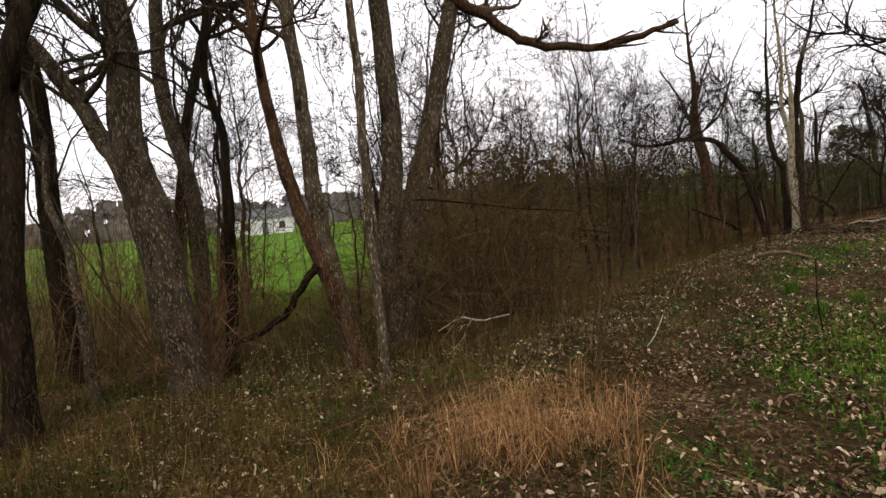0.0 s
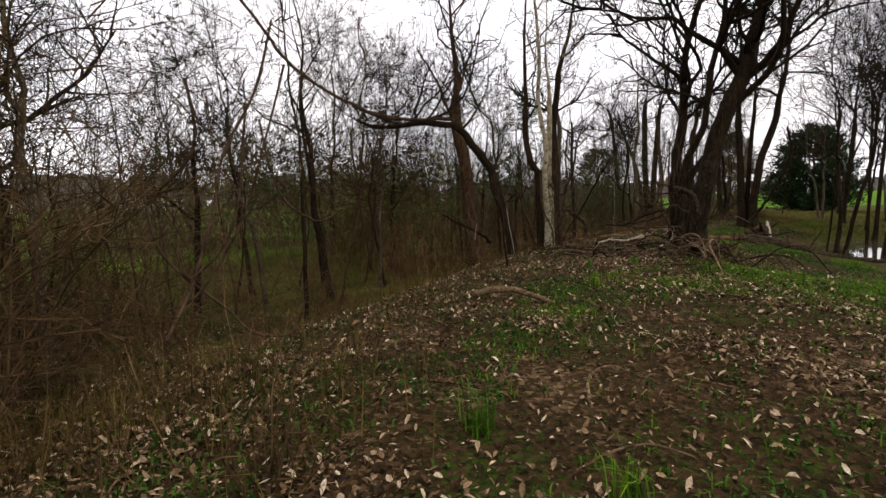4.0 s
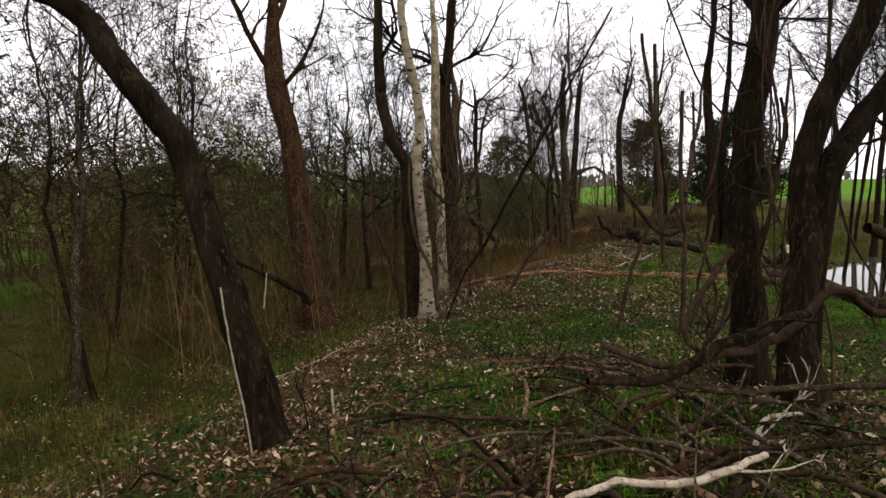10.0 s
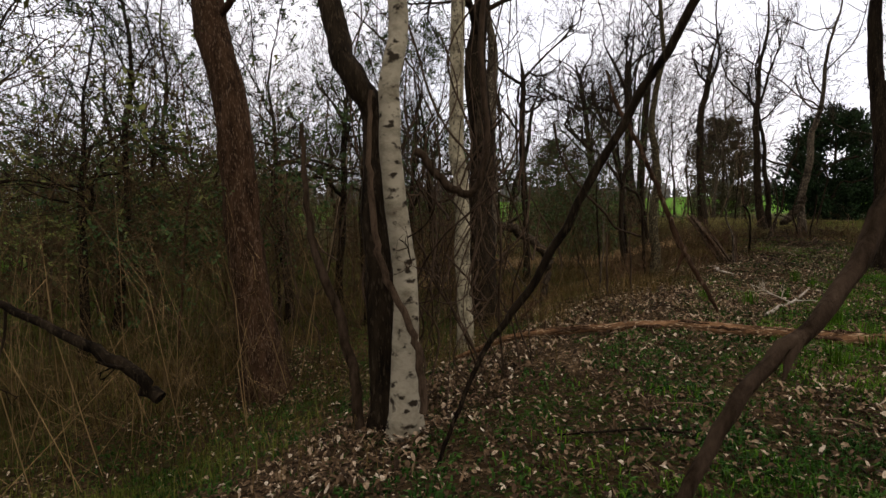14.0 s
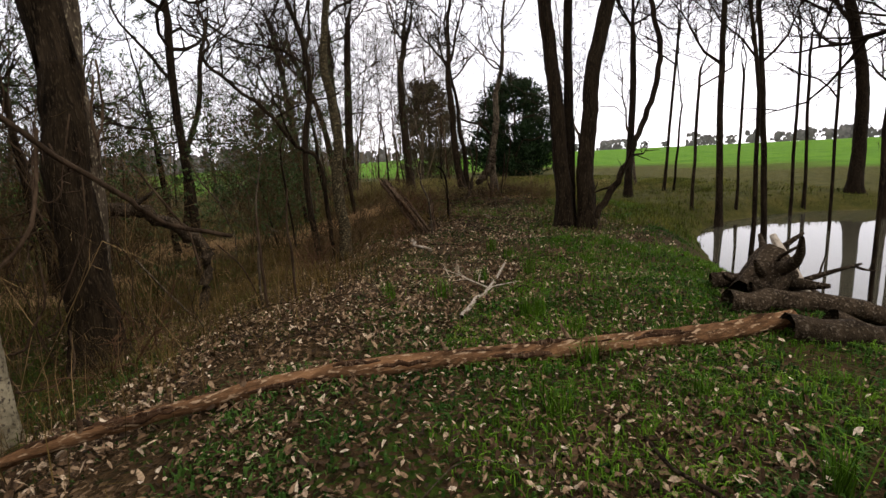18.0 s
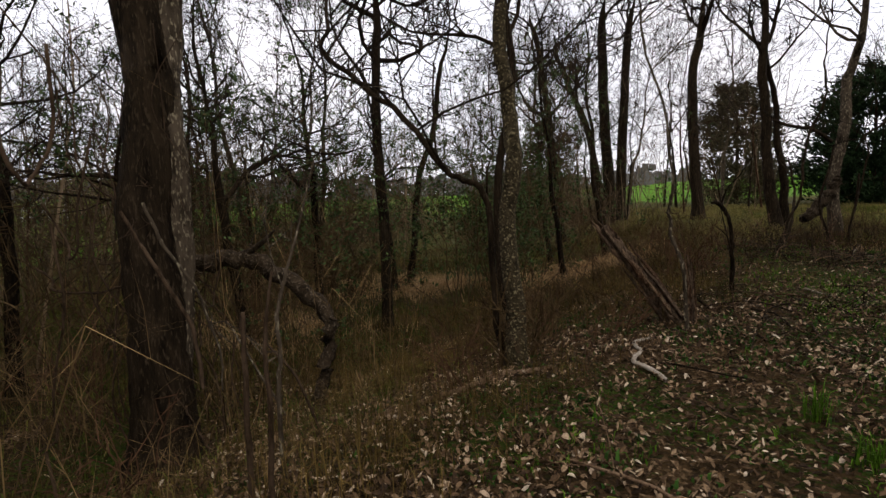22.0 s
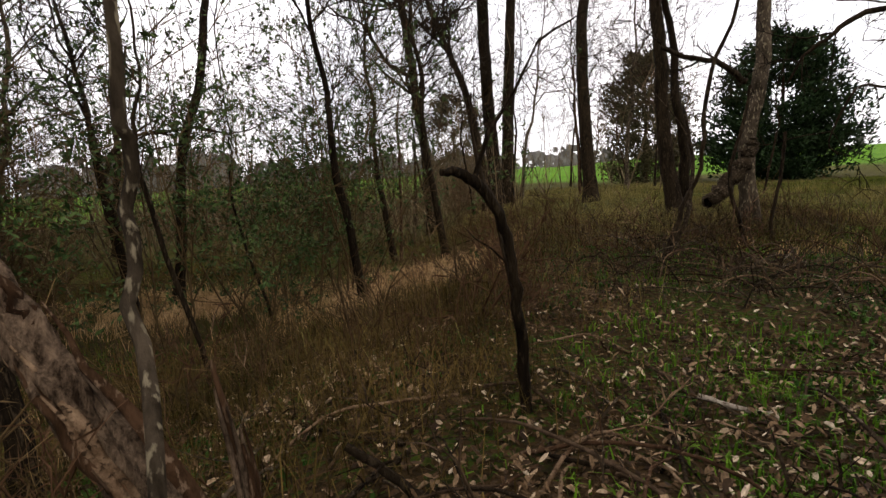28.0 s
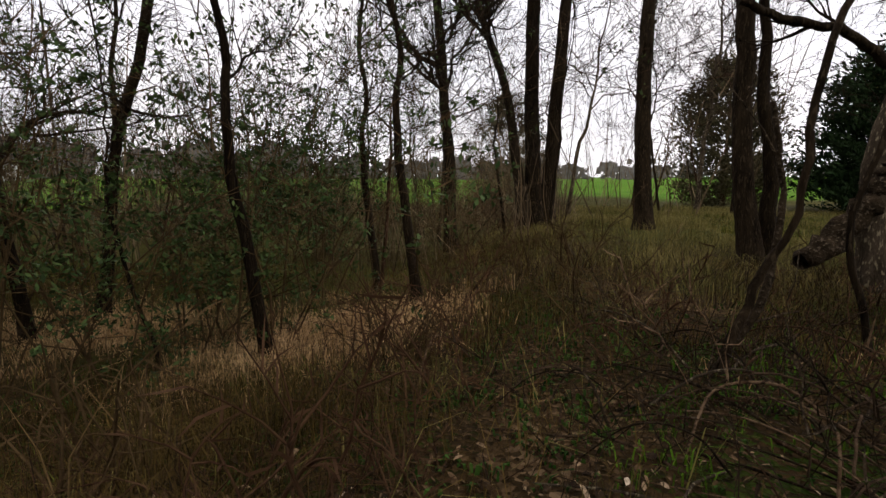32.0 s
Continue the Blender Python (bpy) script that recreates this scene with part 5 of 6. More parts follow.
branch('hanging_vine', [(3.57, 12.22, 0.56, 0.008), (3.53, 12.28, 0.68, 0.012), (3.47, 12.36, 0.82, 0.014), (3.43, 12.42, 0.94, 0.019), (3.39, 12.51, 1.13, 0.015), (3.34, 12.58, 1.31, 0.014), (3.28, 12.69, 1.53, 0.014), (3.20, 12.82, 1.78, 0.012), (3.16, 12.91, 2.00, 0.009)], BARK_RED, 'dead vine hanging down across the path', 'vine', stub=True)
branch('leaning_pole', [(2.02, 12.75, -0.62, 0.016), (2.18, 12.83, -0.2, 0.018), (2.38, 12.9, 0.2, 0.021), (2.59, 12.82, 0.5, 0.026), (2.84, 12.68, 1.0, 0.028), (3.34, 12.4, 2.0, 0.026), (3.84, 12.12, 3.0, 0.02), (4.3, 11.9, 3.9, 0.012)], BARK, 'thin dead pole leaning out from the pale clump', 'branch')
branch('bent_limb', [(2.49, 21.12, 0.40, 0.106), (3.03, 21.18, 0.56, 0.106), (3.50, 21.22, 0.56, 0.103), (3.90, 21.23, 0.37, 0.100), (4.38, 21.22, -0.07, 0.097), (4.42, 21.17, -0.48, 0.089), (4.32, 21.10, -1.00, 0.077), (4.25, 21.04, -1.41, 0.071)], BLACKWOOD, 'thick dark limb bent down into the gully', 'branch', shoots=4)
branch('bowed_sapling', [(9.4, 21.85, -0.45, 0.034), (9.37, 21.82, 0.1, 0.03), (9.34, 21.76, 0.46, 0.025), (9.27, 21.72, 0.76, 0.025), (9.14, 21.66, 0.93, 0.024), (9.02, 21.6, 0.95, 0.015)], BARK, 'mossy dead sapling bowed over at the top', 'branch', shoots=3)
branch('pale_stick', flat([(7.62, 19.3), (7.55, 19.5), (7.46, 19.62), (7.6, 19.85), (7.62, 20.1), (7.85, 20.35)], 0.021, 0.03, 0.016), PALEWOOD, 'bleached crooked stick lying among leaves', 'stick')
branch('dead_branch', flat([(6.2, 16.0), (6.55, 16.3), (6.95, 16.65), (7.85, 17.6)], 0.026, 0.02), PALEWOOD, 'pale peeling branch lying in leaves', 'stick', shoots=2)
branch('grey_sapling', [(4.83, 18.5, -0.75, 0.017), (4.83, 18.5, -0.1, 0.016), (4.87, 18.5, 0.24, 0.014), (4.87, 18.5, 0.51, 0.013), (4.9, 18.6, 0.72, 0.011), (4.98, 18.7, 1.03, 0.009), (5.1, 18.8, 1.5, 0.006)], BARK_GREY, 'thin grey sapling standing before a large dark tree', 'sapling', shoots=4)
branch('hanging_vine', [(4.2, 18.3, 1.26, 0.010), (4.3, 18.3, 1.0, 0.010), (4.46, 18.3, 0.75, 0.009), (4.53, 18.3, 0.52, 0.008), (4.58, 18.3, 0.33, 0.007), (4.57, 18.3, 0.1, 0.005)], BARK_GREY, 'pale thin vine hanging before a large dark tree', 'vine', shoots=2)
branch('dead_branch', [(3.47, 20.8, -0.15, 0.014), (3.95, 20.6, -0.85, 0.013), (4.27, 20.4, -1.2, 0.012)], BARK_GREY, 'thin grey branch leaning on the gully side', 'stick', shoots=1)
branch('rotten_log', flat([(5.2, 19.75), (5.6, 19.7), (5.95, 19.62), (6.4, 19.8), (6.8, 19.75)], 0.035, 0.02, 0.025), DEADWOOD, 'short rotten log lying in dead leaves', 'log', shoots=1)
branch('rotten_log', flat([(1.95, 9.75), (2.35, 9.95), (2.8, 9.9), (3.25, 10.15)], 0.03, 0.03, 0.022), DEADWOOD, 'broken brown branch lying across dead leaves', 'log', shoots=3)
branch('rotten_log', flat([(1.9, 8.6), (2.3, 8.75), (2.75, 8.6), (3.2, 8.7)], 0.026, 0.03, 0.015), BARK_RED, 'dark broken branch lying across dead leaves', 'log', shoots=3)
branch('white_branch', flat([(2.35, 6.75), (2.75, 7.2), (3.2, 7.35), (3.55, 7.7), (3.85, 7.75)], 0.022, 0.03), PALEWOOD, 'pale curved branch in the brush pile', 'stick', shoots=2)
branch('curved_root', flat([(-0.45, 2.2), (-0.2, 2.05), (0.1, 2.05), (0.4, 1.8)], 0.05, 0.10), DEADWOOD, 'thick reddish limb arched over the grass', 'branch')
branch('sunken_log', flat([(9.6, 14.6), (11.05, 13.35), (12.2, 11.9)], 0.09, 0.05, 0.07), BLACKWOOD, 'dark wet log lying along the pond edge', 'log')
branch('sunken_log', flat([(9.9, 15.2), (11.05, 14.35), (11.9, 13.3)], 0.075, 0.05, 0.060000000000000005), BLACKWOOD, 'dark wet log lying along the pond edge', 'log')
branch('sunken_log', flat([(8.6, 14.0), (9.75, 13.10), (10.6, 12.0)], 0.06, 0.05, 0.05), BLACKWOOD, 'dark wet log lying along the pond edge', 'log')
branch('thin_sapling', [(13.07, 25.45, -0.37, 0.028), (12.98, 25.52, 0.14, 0.025), (12.89, 25.60, 0.66, 0.023), (13.09, 25.64, 1.32, 0.020), (13.19, 25.68, 1.76, 0.017)], BARK, 'thin crooked stem hanging from a grey tree', 'vine')
branch('hanging_limb', [(13.42, 26.89, 0.25, 0.093), (13.64, 26.88, 0.41, 0.122), (13.85, 26.87, 0.68, 0.122), (14.04, 26.88, 0.95, 0.108), (14.11, 26.89, 1.16, 0.072)], BLACKWOOD, 'broken dark limb propped against a grey tree', 'branch')
branch('dead_sapling', [(13.87, 25.56, -0.98, 0.024), (13.79, 25.63, -0.50, 0.024), (13.54, 25.72, -0.06, 0.021), (13.69, 25.77, 0.58, 0.021), (13.77, 25.82, 1.18, 0.018)], BARK, 'thin crooked stem in the grass', 'vine')
branch('curved_limb', [(10.76, 18.84, -0.06, 0.066), (11.00, 18.82, 0.28, 0.062), (11.39, 18.79, 0.76, 0.058), (11.74, 18.78, 1.41, 0.054), (12.13, 18.78, 2.14, 0.054), (12.34, 18.83, 2.91, 0.050), (12.23, 18.98, 3.86, 0.041)], BARK, 'curved thin limb rising beside three dark trunks', 'branch', shoots=5)
branch('vine_loop', [(3.85, 7.38, 1.26, 0.030), (4.04, 7.37, 1.19, 0.034), (4.11, 7.35, 1.00, 0.034), (4.03, 7.33, 0.84, 0.030), (3.88, 7.33, 0.80, 0.025), (3.65, 7.35, 0.93, 0.025), (3.35, 7.32, 0.69, 0.025), (3.01, 7.32, 0.61, 0.023), (2.71, 7.32, 0.56, 0.021), (2.37, 7.34, 0.69, 0.017)], VINE, 'thick vine looping out from a dark tree', 'vine')
branch('vine_loop', [(3.82, 8.46, 1.02, 0.024), (3.53, 8.42, 0.65, 0.024), (3.44, 8.39, 0.38, 0.024), (3.63, 8.37, 0.24, 0.022), (3.85, 8.38, 0.31, 0.022)], VINE, 'thin vine looping beside a dark tree', 'vine')
branch('vine_loop', [(1.87, 13.99, 1.61, 0.035), (2.11, 13.97, 1.32, 0.035), (2.28, 13.96, 1.23, 0.035), (2.40, 13.97, 1.32, 0.032), (2.47, 14.01, 1.72, 0.029), (2.44, 14.08, 2.48, 0.026), (2.53, 14.18, 3.42, 0.023)], VINE, 'vine slung between two pale trees', 'vine')
branch('climbing_vine', [(1.92, 13.24, -0.41, 0.031), (1.90, 13.28, -0.01, 0.030), (1.81, 13.32, 0.29, 0.027), (1.66, 13.37, 0.59, 0.027), (1.59, 13.41, 0.85, 0.026), (1.55, 13.45, 1.18, 0.024), (1.53, 13.49, 1.55, 0.020), (1.55, 13.54, 2.03, 0.016)], VINE, 'thick woody vine climbing a pale trunk', 'vine')
branch('climbing_vine', [(1.36, 13.70, -0.73, 0.047), (1.29, 13.76, -0.22, 0.046), (1.18, 13.83, 0.28, 0.041), (1.03, 13.88, 0.63, 0.038), (0.95, 13.92, 0.91, 0.032), (0.90, 13.98, 1.35, 0.025), (0.88, 14.03, 1.86, 0.020)], VINE, 'stout woody vine twisting up beside a pale trunk', 'vine')
branch('climbing_vine', [(4.16, 11.22, -0.36, 0.027), (4.37, 11.30, 0.42, 0.027), (4.60, 11.34, 0.95, 0.027), (4.77, 11.40, 1.55, 0.024), (4.69, 11.54, 2.64, 0.024), (4.61, 11.66, 3.49, 0.021)], VINE, 'crooked stem leaning beside the path', 'vine')
branch('climbing_vine', [(4.65, 10.57, -0.29, 0.027), (4.74, 10.69, 0.73, 0.027), (4.71, 10.79, 1.54, 0.024), (4.78, 10.92, 2.62, 0.022)], VINE, 'thin upright stem beside the path', 'vine')
branch('woody_vine', [(4.63, 10.98, 0.52, 0.026), (4.60, 11.18, 2.12, 0.026), (4.62, 11.33, 3.27, 0.023)], VINE, 'thin woody vine stem', 'vine')
branch('woody_vine', [(4.87, 11.00, 0.94, 0.026), (4.59, 11.03, 0.92, 0.026), (4.09, 11.17, 1.56, 0.023)], VINE, 'thin woody vine stem', 'vine')
branch('thin_vine', [(0.38, 7.99, -0.29, 0.007), (0.31, 8.06, 0.17, 0.007), (0.23, 8.11, 0.60, 0.007), (0.19, 8.15, 0.93, 0.007)], PALEWOOD, 'thin pale dead stem standing in brush', 'stick')
branch('dead_sapling', [(0.73, 8.80, -0.94, 0.014), (0.76, 8.85, -0.48, 0.011), (0.75, 8.90, -0.07, 0.011)], PALEWOOD, 'thin pale dead stem standing in brush', 'stick')
branch('dead_sapling', [(4.81, 18.04, -0.49, 0.020), (4.81, 18.08, -0.02, 0.018), (4.81, 18.14, 0.61, 0.014)], VINE, 'thin grey dead stem leaning in brush', 'stick')
branch('dead_sapling', [(5.08, 17.70, -0.27, 0.016), (5.08, 17.76, 0.27, 0.014), (5.07, 17.79, 0.55, 0.011), (5.12, 17.83, 0.88, 0.007)], VINE, 'thin grey dead stem leaning in brush', 'stick')
branch('dead_sapling', [(4.20, 18.75, -0.05, 0.015), (4.14, 18.80, 0.37, 0.015), (3.97, 18.83, 0.68, 0.015), (3.82, 18.85, 0.94, 0.013), (3.67, 18.87, 1.21, 0.011)], VINE, 'thin grey dead stem leaning in brush', 'stick')
branch('dead_sapling', [(4.88, 19.15, -0.57, 0.011), (4.72, 19.19, -0.16, 0.011), (4.47, 19.21, 0.15, 0.009)], VINE, 'thin grey dead stem leaning in brush', 'stick')
branch('dead_sapling', [(-2.53, -3.99, -0.07, 0.006), (-2.42, -4.01, -0.41, 0.006), (-2.35, -4.03, -0.75, 0.007)], VINE, 'thin grey dead stem leaning in brush', 'stick')
branch('fallen_limb', [(-0.13, 13.37, -0.32, 0.054), (-0.35, 13.39, -0.10, 0.049), (-0.62, 13.40, 0.06, 0.046), (-1.00, 13.41, 0.26, 0.035), (-1.38, 13.42, 0.45, 0.030), (-1.70, 13.44, 0.65, 0.024)], BARK, 'dark fallen limb propped in the gully', 'branch', shoots=3)
branch('dead_sapling', [(-0.65, 12.37, -0.14, 0.011), (-0.62, 12.40, 0.08, 0.011), (-0.59, 12.42, 0.36, 0.011)], PALEWOOD, 'thin pale dead stem standing in brush', 'stick')
branch('pale_root', flat([(-0.6, 11.9), (-0.2, 12.1), (0.2, 12.05), (0.35, 12.4), (0.8, 12.5)], 0.012, 0.05), PALEWOOD, 'pale thin root curling over leaves', 'stick', shoots=2)
branch('thin_vine', [(1.60, 3.61, -0.11, 0.002), (1.56, 3.65, 0.39, 0.002), (1.55, 3.69, 0.83, 0.002), (1.56, 3.72, 1.15, 0.002), (1.56, 3.73, 1.34, 0.002)], PALEWOOD, 'thin pale vine hanging before a dark trunk', 'vine')
branch('bent_branch', [(2.87, 4.01, 0.84, 0.038), (2.78, 4.03, 1.12, 0.038), (2.64, 4.04, 1.22, 0.035), (2.50, 4.04, 1.25, 0.031), (2.48, 4.05, 1.39, 0.028), (2.53, 4.07, 1.53, 0.024)], BLACKWOOD, 'dark bent branch beside a leaning tree', 'branch', shoots=2)
branch('low_branch', [(2.23, 7.19, 0.56, 0.021), (2.65, 7.20, 0.56, 0.028), (3.00, 7.22, 0.73, 0.028), (3.41, 7.23, 0.84, 0.024)], BARK, 'dark low branch reaching over the brush pile', 'branch', shoots=2)
branch('trailing_limb', [(-4.99, -3.51, 1.64, 0.015), (-4.61, -3.47, 1.60, 0.015), (-4.05, -3.42, 1.50, 0.013), (-3.49, -3.36, 1.40, 0.011), (-2.80, -3.30, 1.31, 0.007)], BARK, 'long thin limb stretched level through the thicket', 'branch', shoots=3)
branch('pale_stick', [(-5.03, -3.07, -0.33, 0.010), (-4.67, -3.02, -0.13, 0.015), (-4.37, -2.99, -0.17, 0.015), (-3.94, -2.93, -0.09, 0.010)], PALEWOOD, 'pale crooked stick caught at the foot of a tree', 'stick', shoots=2)
branch('dead_twig', [(-0.42, -3.76, -0.01, 0.007), (-0.45, -3.73, 0.29, 0.007), (-0.45, -3.70, 0.69, 0.006)], BARK, 'thin dark dead stem standing in grass', 'stick')
branch('dead_twig', [(-2.01, -4.14, -0.14, 0.007), (-1.92, -4.12, -0.01, 0.007), (-1.84, -4.10, 0.19, 0.005)], PALEWOOD, 'thin pale dead stem standing in grass', 'stick')
branch('fallen_branch', [(8.58, 21.32, -0.03, 0.016), (8.82, 21.28, -0.21, 0.020), (9.04, 21.25, -0.38, 0.020)], BARK, 'dark fallen branch beside a broken snag', 'stick')
branch('fallen_branch', [(8.52, 21.17, -0.38, 0.013), (9.12, 21.14, -0.40, 0.016), (9.59, 21.12, -0.47, 0.016), (10.28, 21.07, -0.57, 0.013)], VINE, 'long straight branch lying on the bank', 'stick', shoots=2)
branch('fallen_branch', [(10.15, 21.66, -0.14, 0.013), (10.39, 21.63, -0.23, 0.014), (10.65, 21.60, -0.27, 0.012)], PALEWOOD, 'short pale branch lying in leaves', 'stick')
branch('bare_limb', [(13.58, 24.04, 2.22, 0.027), (13.07, 24.10, 2.10, 0.025), (12.86, 24.12, 1.96, 0.020), (12.61, 24.14, 1.79, 0.014), (12.47, 24.14, 1.56, 0.008)], BARK, 'crooked dark limb hanging over the bank', 'branch', shoots=4)
branch('bare_limb', [(14.23, 24.48, 1.64, 0.018), (13.86, 24.52, 1.53, 0.016), (13.55, 24.57, 1.53, 0.014), (13.27, 24.56, 1.03, 0.009), (13.35, 24.53, 0.88, 0.007)], BARK, 'crooked dark limb hanging over the bank', 'branch', shoots=4)
branch('bare_limb', [(13.35, 25.99, 1.84, 0.041), (13.01, 26.01, 2.08, 0.037), (12.60, 26.01, 2.18, 0.033), (12.23, 26.01, 2.32, 0.029)], BARK, 'crooked dark limb hanging over the bank', 'branch', shoots=4)
branch('leaning_branch', [(11.68, 25.36, -0.69, 0.023), (12.03, 25.44, -0.23, 0.027), (12.30, 25.52, 0.24, 0.027), (12.43, 25.60, 0.78, 0.023), (12.41, 25.65, 1.17, 0.020), (12.36, 25.71, 1.56, 0.016)], BLACKWOOD, 'dark leaning stem rising from a brush heap', 'branch', shoots=2)
branch('grey_branch', [(11.40, 24.68, -0.56, 0.011), (11.77, 24.63, -0.48, 0.014), (12.19, 24.57, -0.42, 0.014), (12.40, 24.52, -0.59, 0.014), (12.79, 24.43, -0.76, 0.011)], PALEWOOD, 'pale grey branch on a heap of dead twigs', 'stick', shoots=3)
branch('grey_branch', [(11.67, 24.04, -0.40, 0.012), (12.25, 23.94, -0.45, 0.016), (12.81, 23.83, -0.69, 0.016), (13.22, 23.74, -0.86, 0.014)], VINE, 'grey branch on a heap of dead twigs', 'stick', shoots=3)
branch('leaning_vine', [(2.60, 10.66, 0.31, 0.016), (2.72, 10.68, 0.52, 0.017), (2.86, 10.70, 0.74, 0.018), (3.03, 10.72, 0.90, 0.020), (3.16, 10.74, 1.09, 0.022), (3.26, 10.77, 1.35, 0.023), (3.32, 10.79, 1.52, 0.024), (3.44, 10.80, 1.65, 0.023), (3.63, 10.81, 1.73, 0.020), (3.78, 10.81, 1.65, 0.016)], VINE, 'dark crooked vine arching up over the bank', 'vine', stub=True)
branch('hooked_limb', [(5.50, 11.59, 0.59, 0.050), (5.04, 11.59, 0.72, 0.046), (4.67, 11.58, 0.77, 0.050), (4.47, 11.59, 0.87, 0.082), (4.31, 11.58, 0.83, 0.041), (4.10, 11.59, 0.97, 0.032), (4.03, 11.61, 1.11, 0.018)], BLACKWOOD, 'dark hooked limb with a swollen knob', 'branch')
branch('sunken_log', flat([(8.5, 14.9), (9.5, 14.4), (10.6, 13.6)], 0.12, 0.05, 0.084), BLACKWOOD, 'dark wet log lying along the pond edge', 'log', shoots=3)
branch('sunken_log', flat([(8.2, 14.2), (9.4, 13.5), (10.5, 12.6)], 0.13, 0.05, 0.091), BLACKWOOD, 'dark wet log lying along the pond edge', 'log', shoots=3)
branch('sunken_log', flat([(8.9, 14.2), (9.9, 13.2), (10.9, 11.9)], 0.11, 0.05, 0.077), BLACKWOOD, 'dark wet log lying along the pond edge', 'log', shoots=3)
branch('sunken_log', flat([(9.0, 15.4), (9.6, 14.9), (10.4, 14.6)], 0.1, 0.05, 0.070), BLACKWOOD, 'dark wet log lying along the pond edge', 'log', shoots=3)
branch('pale_root', [(1.99, 6.79, 0.21, 0.015), (2.21, 6.79, 0.27, 0.017), (2.47, 6.78, 0.25, 0.018), (2.66, 6.78, 0.28, 0.018), (2.88, 6.79, 0.35, 0.015)], PALEWOOD, 'pale sinuous branch in the brush pile', 'stick', shoots=1)
branch('low_limb', [(2.16, 7.25, 0.68, 0.006), (2.41, 7.22, 0.60, 0.011), (2.67, 7.18, 0.52, 0.016), (2.97, 7.15, 0.48, 0.017), (3.31, 7.13, 0.49, 0.017), (3.76, 7.09, 0.49, 0.017)], BLACKWOOD, 'dark level limb lying across the roots', 'branch', shoots=2)


# ---- fallen log across the path ----
log = thing("fallen_log", 5.0, 15.5, float(ground(5.0, 15.5)), "long fallen trunk with orange peeling bark across the path", "log")
rl = np.random.default_rng(61)
run = spline([(x, y, float(ground(x, y)) + r * 0.75 + up, r) for x, y, r, up in ((2.2, 15.8, 0.025, 0.05), (2.9, 15.6, 0.035, 0.12), (3.7, 15.5, 0.042, 0.08), (4.7, 15.33, 0.06, 0), (5.6, 15.15, 0.068, 0), (6.5, 14.8, 0.074, 0.02), (7.4, 14.5, 0.08, 0.02), (8.5, 14.3, 0.088, 0))], 6)
run[1:-1, :3] += rl.normal(0, 0.003, (len(run) - 2, 3))
b = Buffer()
tube(b, run[:, :3] - np.array(log.location), run[:, 3], 18, 0.13, rl, cap=True)
part("log", b, LOGWOOD, log)
for i in (9, 15, 24, 30):
    s = Buffer()
    p = run[i, :3] - np.array(log.location)
    d = np.array((rl.normal(0, 0.5), rl.normal(0, 0.5), 0.7))
    tube(s, [p, p + d * 0.12, p + d * 0.2], [0.025, 0.018, 0.008], 6, 0.1, rl, cap=True)
    part("stub", s, DEADWOOD, log, "broken branch stub")
for i in range(30):
    s = Buffer()
    k = int(rl.integers(4, len(run) - 5))
    a = rl.uniform(-0.4, 2.6)
    p = spline(run[k:k + 4, :3], 3) - np.array(log.location) + rl.normal(0, 0.006, (10, 3)) + np.array((0, -math.cos(a), math.sin(a))) * run[k, 3] * 0.93
    tube(s, p, np.sin(np.linspace(0.15, 3.0, 10)) * rl.uniform(0.01, 0.026), 5, 0.4, rl)
    part("bark_strip", s, BARK_RED, log, "peeling strip of reddish bark")


# ---- root mass at the pond and stump by the leaning tree ----
def root_mass(x, y, size, spikes, seed, label, plank=False):
    rng = np.random.default_rng(seed)
    g = float(ground(x, y))
    ob = thing("root_mass", x, y, g, label, "stump")
    b = Buffer()
    tube(b, [(-0.5 * size, 0, 0.1 * size), (0, 0, 0.28 * size), (0.5 * size, 0.1 * size, 0.15 * size)], [0.16 * size, 0.3 * size, 0.14 * size], 12, 0.22, rng, cap=True)
    part("body", b, BLACKWOOD, ob)
    for _ in range(spikes):
        s = Buffer()
        a, e = rng.uniform(0, 6.28), rng.uniform(-0.1, 0.7)
        d = np.array((math.cos(a), math.sin(a), e))
        p0 = d * 0.15 * size + (0, 0, 0.2 * size)
        p1 = p0 + d * rng.uniform(0.2, 0.4) * size
        p2 = p1 + (d + rng.normal(0, 0.5, 3)) * rng.uniform(0.1, 0.3) * size
        tube(s, spline([p0, p1, p2], 3), np.linspace(0.09, 0.02, 7) * size, 6, 0.2, rng)
        part("root", s, BLACKWOOD, ob)
    if plank:
        s = Buffer()
        tube(s, [(0.1, -0.35, 0.0), (0.16, -0.1, 0.3), (0.22, 0.1, 0.6)], [0.07, 0.075, 0.03], 7, 0.2, rng, cap=True)
        part("splinter", s, PALEWOOD, ob, "pale split wood")
    return ob


root_mass(9.35, 15.0, 0.9, 10, 71, "black upturned roots with a pale split at the pond edge", True)
root_mass(3.6, 5.7, 0.6, 16, 72, "dark root tangle at the foot of a leaning tree")

